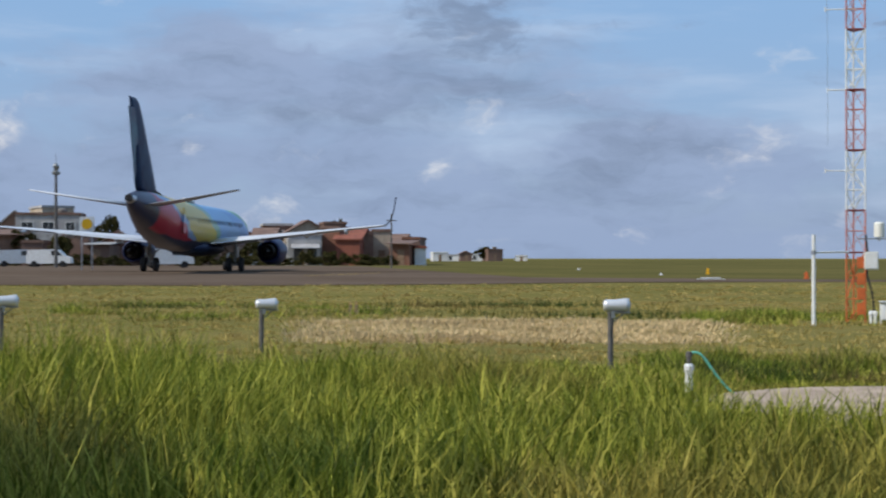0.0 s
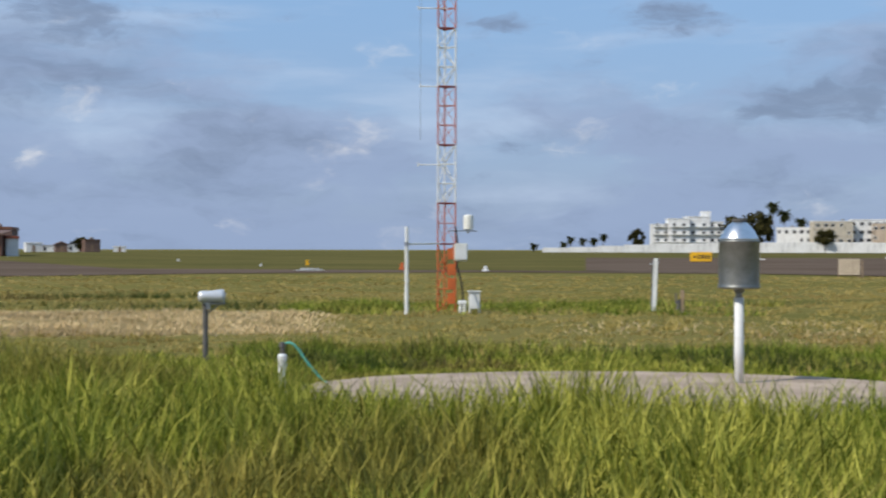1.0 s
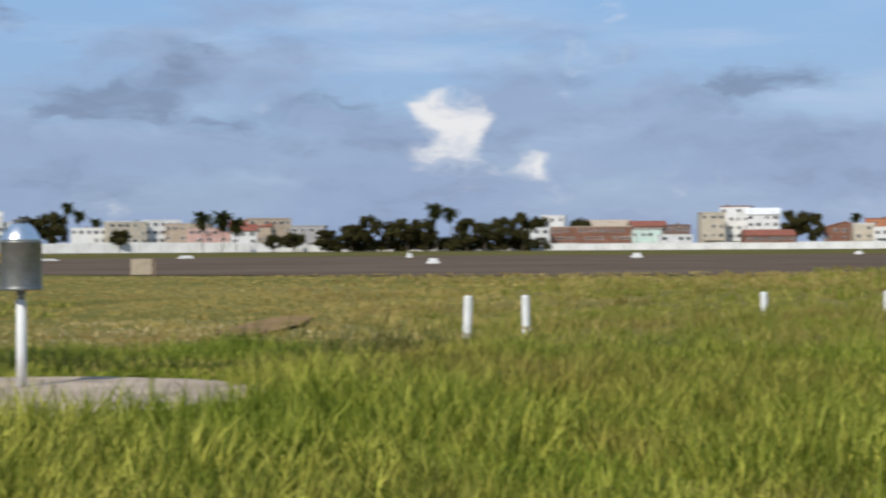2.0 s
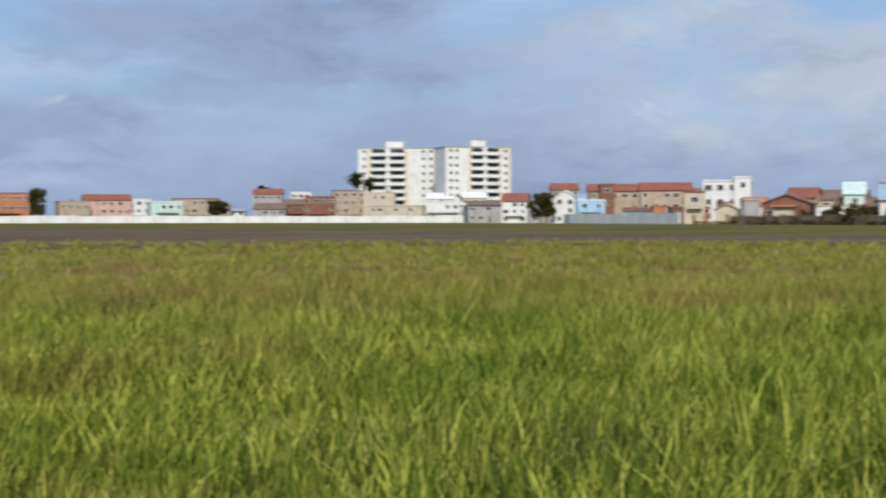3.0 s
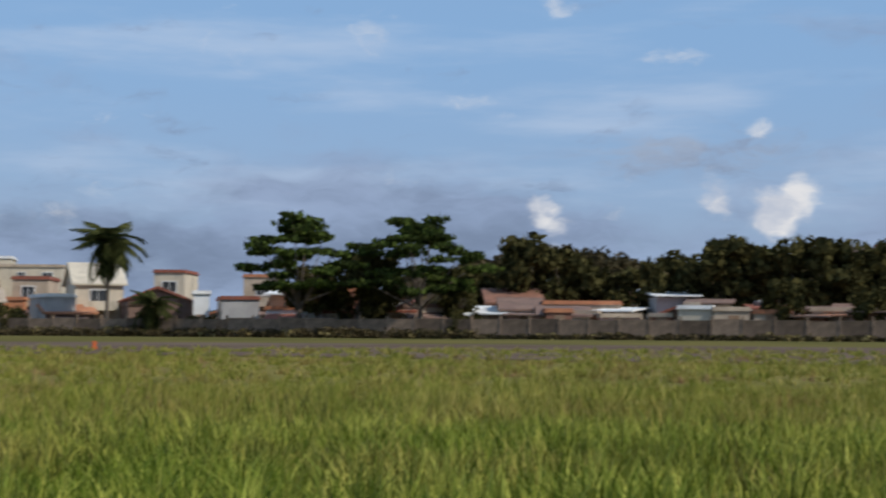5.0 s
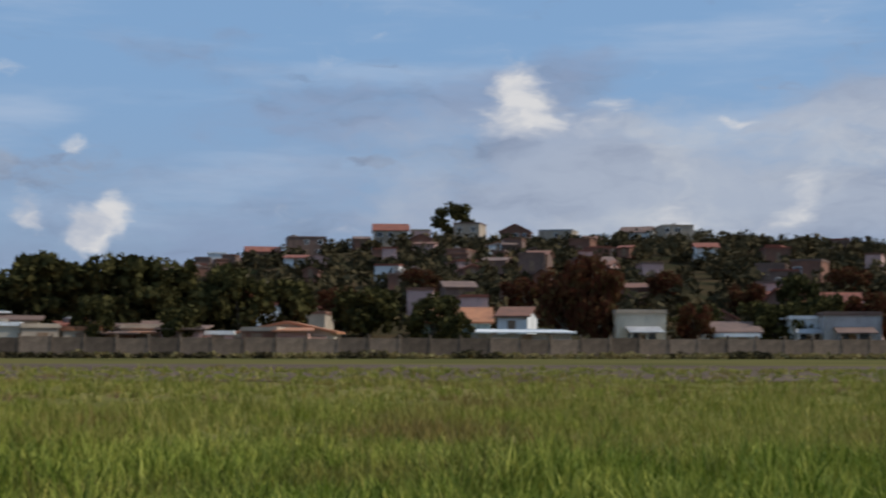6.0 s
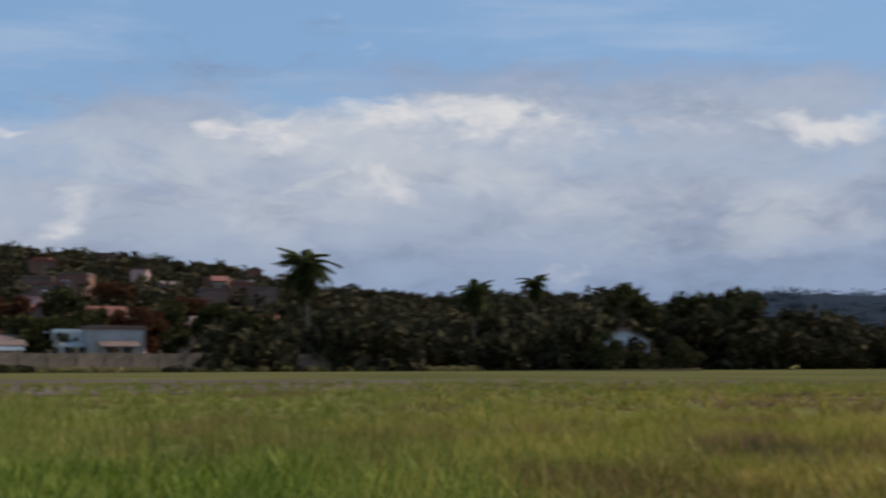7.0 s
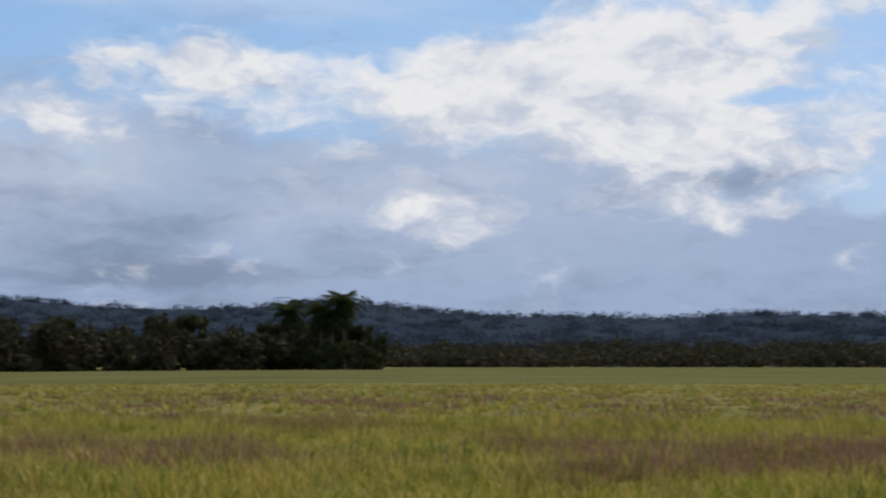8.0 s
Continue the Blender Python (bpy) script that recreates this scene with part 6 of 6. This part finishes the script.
# houses on the hill
def hill_town():
    rng = random.Random(11)
    for az, d, w, h, st, wc, rc in HILL_HOUSES:
        house(rng, az, d, w, h * 0.9, st, wc, rc, float(hill_height(az, d)) - 0.2)
    for i in range(84):
        az, d = rng.uniform(147, 179), rng.uniform(165, 400)
        house(rng, az, d, rng.uniform(2.6, 5.4), rng.uniform(2.5, 4.2), rng.choice("GF"), rng.choice(("white", "tan", "brick", "brown", "pink", "brown", "brick")), rng.choice(("red", "brick", "brown", "brown")), float(hill_height(az, d)) + 1.0)


HILL_HOUSES = [
    (149.5, 420, 5, 7, "F", "white", "white"), (151.2, 410, 9, 6, "G", "brown", "red"), (152.8, 405, 10, 6, "F", "brown", "brown"), (155.9, 400, 9, 7.5, "G", "tan", "red"), (157.0, 402, 5, 5.5, "F", "pink", "tan"),
    (158.7, 410, 7, 8, "F", "tan", "brown"), (160.5, 405, 8, 7.5, "G", "brick", "red"), (162.0, 405, 9, 6, "F", "tan", "grey"), (163.6, 405, 5, 4.5, "F", "white", "white"), (164.9, 405, 8, 6.5, "G", "white", "brown"),
    (166.5, 400, 8, 6, "F", "tan", "tan"), (167.3, 405, 4, 5, "F", "cream", "white"),
]
hill_town()
hut = random.Random(5)
house(hut, 191.2, wall_distance(191.2) - 1.0, 5.2, 4.6, "G", "white", "brown")
for az, h, w in ((190.4, 4.6, 5), (191.7, 2.4, 3), (193.2, 4.2, 4), (192.0, 2.2, 2.4), (192.6, 1.6, 2.0)):
    tree("bush", az, wall_distance(az) - 4.8, h, w)
for az, h, w in ((210.9, 5.2, 5), (211.8, 5.8, 6), (212.7, 5.4, 6), (213.6, 5.8, 6), (214.4, 4.6, 5)):
    tree("bush", az, 262, h, w)
# two unseen shrubs, added beside the camera only to shade the long grass
shade = tree("bush", -38.5, 5.6, 3.5, 2.8)
tagged(shade, "unseen tall shrub added to shade the long grass")
shade = tree("bush", -46.0, 5.0, 3.3, 2.6)
tagged(shade, "unseen tall shrub added to shade the long grass")
for protos in PROTO.values():
    for p in protos:
        for o in (*p.children_recursive, p):
            bpy.data.objects.remove(o)

# ---- grass, the nearest as single blades ----
def grass_mat(name, green, straw, bias, brown=0.35, vary=0.5):
    m = bpy.data.materials.new(name)
    m.use_nodes = True
    m.node_tree.nodes.clear()
    n = Nodes(m.node_tree)
    v = n.add("ShaderNodeTexCoord").outputs["Object"]
    r = n.add("ShaderNodeNewGeometry").outputs["Random Per Island"]
    f = n.math("ADD", n.math("MULTIPLY", n.noise(v, 0.55, 5, 0.65), 0.85), n.math("MULTIPLY", r, 0.35))
    c = n.mix(n.ramp(f, bias, bias + 0.4), (*green, 1), (*straw, 1))
    c = n.mix(n.math("MULTIPLY", n.ramp(n.noise(n.vmath("ADD", v, (31, 7, 0)), 0.3, 5, 0.65), 0.50, 0.63), brown), c, (0.25, 0.145, 0.058, 1))
    c = n.add("ShaderNodeHueSaturation", {"Value": n.math("ADD", 1 - vary / 2, n.math("MULTIPLY", r, vary)), "Color": c}).outputs[0]
    bs = n.add("ShaderNodeBsdfPrincipled", {"Base Color": c, "Roughness": 0.55, "Specular IOR Level": 0.08})
    tr = n.add("ShaderNodeBsdfTranslucent", {0: c})
    mx = n.add("ShaderNodeMixShader", {0: 0.25, 1: bs.outputs[0], 2: tr.outputs[0]})
    out = n.add("ShaderNodeOutputMaterial")
    m.node_tree.links.new(mx.outputs[0], out.inputs[0])
    return m


def patchy(x, y, k, seed):
    """Smooth uneven patches from a few crossed waves, about -1 to 1."""
    rs = np.random.RandomState(seed)
    z = np.zeros_like(x)
    for i in range(7):
        a, f, p = rs.uniform(0, 6.28), k * rs.uniform(0.5, 2.2), rs.uniform(0, 6.28)
        z += np.sin((x * np.cos(a) + y * np.sin(a)) * f + p)
    return z / 3.2


PAD_C = P(21.8, 9.75)
PAD_A = radians(21.8)


def blades(name, label, az0, az1, d0, d1, count, height, width, material, seed, thin=0.0, tuft=14, spread=0.06, simple=False, fade=(0.0, 0.0)):
    rs = np.random.RandomState(seed)
    tufts = count // tuft
    taz = np.radians(rs.uniform(az0, az1, tufts))
    td = np.sqrt(rs.uniform(d0 ** 2, d1 ** 2, tufts))
    who = rs.randint(0, tufts, count)
    off = rs.normal(size=(count, 2)) * spread
    x, y = td[who] * np.sin(taz[who]) + off[:, 0], td[who] * np.cos(taz[who]) + off[:, 1]
    tall = rs.uniform(0.5, 1.25, tufts)[who]
    d = np.hypot(x, y)
    az = np.degrees(np.arctan2(x, y))
    az = np.where(az < -60, az + 360, az)
    px, py = x - PAD_C.x, y - PAD_C.y
    keep = np.hypot((px * math.cos(PAD_A) - py * math.sin(PAD_A)) / 2.2, (px * math.sin(PAD_A) + py * math.cos(PAD_A)) / 1.72) > 1 + 0.06 * rs.normal(size=count)
    for edge, sign, wide in ((az0, 1, fade[0]), (az1, -1, fade[1])):
        if wide:
            keep &= rs.random(count) < np.clip((az - edge) * sign / wide + 0.12 * patchy(x, y, 1.2, 9), 0, 1)
    if thin:
        keep &= (patchy(x, y, 0.9, seed + 5) + rs.normal(size=count) * 0.4) > thin
    x, y, az, d, tall, off = x[keep], y[keep], az[keep], d[keep], tall[keep], off[keep]
    k = len(x)
    h = height(az, d) * (1 + 0.22 * patchy(x, y, 0.9, 3) + 0.26 * patchy(x, y, 3.2, 8) + 0.12 * patchy(x, y, 8.0, 11)) * tall * rs.uniform(0.4, 1.08, k)
    h = np.maximum(h, 0.03)
    t = rs.uniform(0, 6.28, k)
    side = np.stack([np.cos(t), np.sin(t), 0 * t], 1) * (width * rs.uniform(0.6, 1.4, k))[:, None] / 2
    bend = (rs.normal(size=(k, 2)) * 0.22 + off / spread * 0.24) * h[:, None] + np.array([0.04, -0.03]) * h[:, None]
    p = np.stack([x, y, np.full(k, -0.01)], 1)
    mid = p + np.stack([bend[:, 0] * 0.35, bend[:, 1] * 0.35, h * 0.6], 1)
    tip = p + np.stack([bend[:, 0], bend[:, 1], h], 1)
    v = np.stack([p - side, p + side, mid + side * 0.75, mid - side * 0.75, tip], 1).reshape(-1, 3)
    me = bpy.data.meshes.new(name)
    if simple:
        v = np.stack([p - side, p + side, tip], 1).reshape(-1, 3)
        loops, starts = np.arange(k * 3), np.arange(k) * 3
    else:
        base = np.arange(k) * 5
        loops = np.stack([base, base + 1, base + 2, base + 3, base + 3, base + 2, base + 4], 1).ravel()
        starts = np.stack([np.arange(k) * 7, np.arange(k) * 7 + 4], 1).ravel()
    me.vertices.add(len(v))
    me.vertices.foreach_set("co", v.ravel())
    me.loops.add(len(loops))
    me.loops.foreach_set("vertex_index", loops)
    me.polygons.add(len(starts))
    me.polygons.foreach_set("loop_start", starts)
    me.update(calc_edges=True)
    me.materials.append(material)
    tagged(new(name, me), label, "grass", kind="stuff")


LUSH = grass_mat("lush_grass", (0.133, 0.19, 0.018), (0.38, 0.365, 0.072), 0.46, 0.4, 1.0)
MEADOW = grass_mat("meadow_grass", (0.29, 0.235, 0.055), (0.49, 0.375, 0.13), 0.38, 0.4, 0.3)
DRYG = grass_mat("dry_meadow_grass", (0.25, 0.25, 0.03), (0.52, 0.37, 0.09), 0.42, 0.85)


def near_h(az, d):
    """Height of the long grass: tall before the first lamps, short before the pad, lush further round."""
    side = np.interp(az, (-20, 0, 6, 11, 28, 36, 50, 80, 150, 185, 200, 236), (0.42, 0.40, 0.36, 0.335, 0.335, 0.24, 0.22, 0.25, 0.27, 0.24, 0.18, 0.16))
    reach = np.interp(az, (-20, 0, 6, 11, 28, 40, 60, 236), (12.6, 12.0, 11.0, 9.4, 9.4, 14, 20, 22))
    return side * np.clip((reach - d) / 1.5, 0.22, 1.0) * np.interp(d, (3.4, 5.0, 7.2), (0.5, 0.68, 1.0))


def far_h(az, d):
    side = np.interp(az, (-20, 30, 50, 90, 180, 236), (0.07, 0.07, 0.18, 0.24, 0.24, 0.16))
    return side * np.interp(d, (12, 20, 45, 70), (1.0, 1.0, 0.8, 0.5))


OLIVE = grass_mat("olive_grass", (0.158, 0.205, 0.02), (0.46, 0.42, 0.08), 0.46, 0.4, 1.05)
MID = grass_mat("mid_grass", (0.192, 0.22, 0.028), (0.375, 0.315, 0.085), 0.44, 0.6, 0.45)
blades("long_grass", "long lush green grass with bent blades", -21, 66, 3.6, 13.5, 225000, near_h, 0.0102, OLIVE, 31, fade=(0, 14))
blades("long_grass", "long lush green grass with bent blades", 52, 118, 3.6, 13.5, 108000, near_h, 0.012, LUSH, 32, fade=(14, 8))
blades("long_grass", "long lush green grass with bent blades", 110, 198, 6.0, 13.5, 82000, near_h, 0.0135, LUSH, 63, fade=(8, 16))
blades("dry_grass", "yellowing meadow grass with bare brown patches", 180, 238, 8, 14, 40000, near_h, 0.013, DRYG, 33, -1.6, fade=(14, 0))
blades("mown_grass", "short sunlit mown grass", -21, 48, 11.5, 34, 80000, far_h, 0.026, MEADOW, 34, simple=True, fade=(0, 12))
blades("mown_grass", "short sunlit mown grass", -21, 56, 34, 56, 46000, far_h, 0.055, MEADOW, 38, simple=True)
blades("meadow_grass", "tall swaying meadow grass", 36, 198, 12.5, 24, 130000, far_h, 0.023, MID, 35, simple=True, fade=(10, 16))
blades("meadow_grass", "tall swaying meadow grass", 36, 198, 23, 44, 95000, far_h, 0.036, MID, 39, simple=True, fade=(10, 16))
blades("dry_grass", "dry yellow meadow grass with brown patches", 180, 238, 13, 26, 76000, far_h, 0.022, DRYG, 36, simple=True, fade=(14, 0))
blades("dry_grass", "dry yellow meadow grass with brown patches", 180, 238, 26, 75, 66000, far_h, 0.06, DRYG, 40, simple=True, fade=(14, 0))
blades("field_grass", "rough grass at the field's edge", 54, 200, 43, 66, 70000, lambda az, d: 0.2 + 0 * az, 0.06, MID, 37, simple=True)
blades("short_grass", "short trodden grass underfoot", -60, 300, 0.3, 8.0, 36000, lambda az, d: 0.07 + 0 * az, 0.018, MID, 66, simple=True)
STRAW = grass_mat("straw", (0.52, 0.385, 0.18), (0.72, 0.55, 0.3), 0.3)
DEAD = grass_mat("dead_stems", (0.16, 0.075, 0.045), (0.30, 0.165, 0.10), 0.3)
WEED = grass_mat("weed_leaves", (0.055, 0.085, 0.015), (0.12, 0.12, 0.035), 0.45, 0.5)
low = lambda az, d: 0.05 + 0 * az
tuft_h = lambda az, d: 0.16 + 0 * az
blades("straw_patch", "pale dry straw lying on the mown grass", -4.5, 9.5, 17.5, 23.0, 48000, lambda az, d: 0.075 + 0 * az, 0.032, STRAW, 51, -0.8, 30, 0.25, True)
blades("straw_patch", "pale dry straw lying on the mown grass", 20, 40, 16, 21, 9000, low, 0.03, STRAW, 52, 0.25, 30, 0.25, True)
blades("green_tufts", "dark green tufts behind the concrete pad", 7, 36, 13.2, 15.2, 16000, tuft_h, 0.016, LUSH, 53, -0.4, 40, 0.12, True)
blades("green_tufts", "dark green tufts round the mast's foot", 9, 27, 22.5, 27, 16000, tuft_h, 0.02, LUSH, 54, -0.1, 40, 0.15, True)
blades("green_tufts", "dark green tufts in mown grass", -14, -2, 24, 32, 9000, tuft_h, 0.02, LUSH, 55, 0.2, 40, 0.2, True)
blades("dead_tufts", "brown dead stems in the dry meadow", 194, 238, 13.2, 18.5, 42000, lambda az, d: 0.2 + 0 * az, 0.016, DEAD, 56, 0.02, 60, 0.22, True)
blades("dead_tufts", "brown dead stems in the meadow", 60, 190, 20, 45, 26000, lambda az, d: 0.2 + 0 * az, 0.02, DEAD, 57, 0.3, 30, 0.2, True)
blades("dead_tufts", "reddish-brown seed heads in the dry meadow", 194, 238, 22, 48, 26000, lambda az, d: 0.2 + 0 * az, 0.03, DEAD, 58, 0.15, 60, 0.5, True)
blades("dark_tufts", "dark green weed tufts in the long grass", 60, 238, 9, 17, 30000, lambda az, d: np.interp(az, (60, 180, 200, 238), (0.36, 0.34, 0.24, 0.22)), 0.016, WEED, 59, 0.75, 60, 0.2, True)
blades("dark_tufts", "dark green weed tufts in the long grass", 64, 122, 5.0, 9.5, 15000, lambda az, d: 0.2 + 0 * az, 0.018, WEED, 64, 0.7, 60, 0.16, True)
blades("dark_tufts", "dark green weed tufts in the long grass", 30, 62, 9, 17, 12000, lambda az, d: 0.26 + 0 * az, 0.018, WEED, 65, 0.45, 60, 0.2, True)
blades("dark_tufts", "dark green weed tufts in the long grass", -20, 60, 5, 11, 14000, near_h, 0.018, WEED, 60, 0.75, 60, 0.16, True)
blades("green_tufts", "dark green tufts behind the dry straw", -12, 10, 23.5, 31, 22000, tuft_h, 0.022, WEED, 61, 0.62, 50, 0.25, True)
blades("green_tufts", "dark green tufts behind the concrete pad", 9, 34, 12.0, 14.0, 12000, tuft_h, 0.016, WEED, 62, 0.3, 50, 0.12, True)


# ---- motion: the airliner rolls slowly away ----
def motions():
    a = radians(PLANE_AT[2])
    speed = 0.35
    rows = []
    for t in (0, 2, 4, 6, 8):
        rows.append((t, pose(PLANE_AT[0] + speed * t * math.sin(a), PLANE_AT[1] + speed * t * math.cos(a), 0.02, 0, 0, -PLANE_AT[2])))
    walk(PLANE, rows)
    for w in PLANE_WHEELS:
        x, y, z = w.location
        walk(w, [(t, pose(x, y, z, -math.degrees(speed * t / z), 0, 0)) for t in range(9)])


motions()
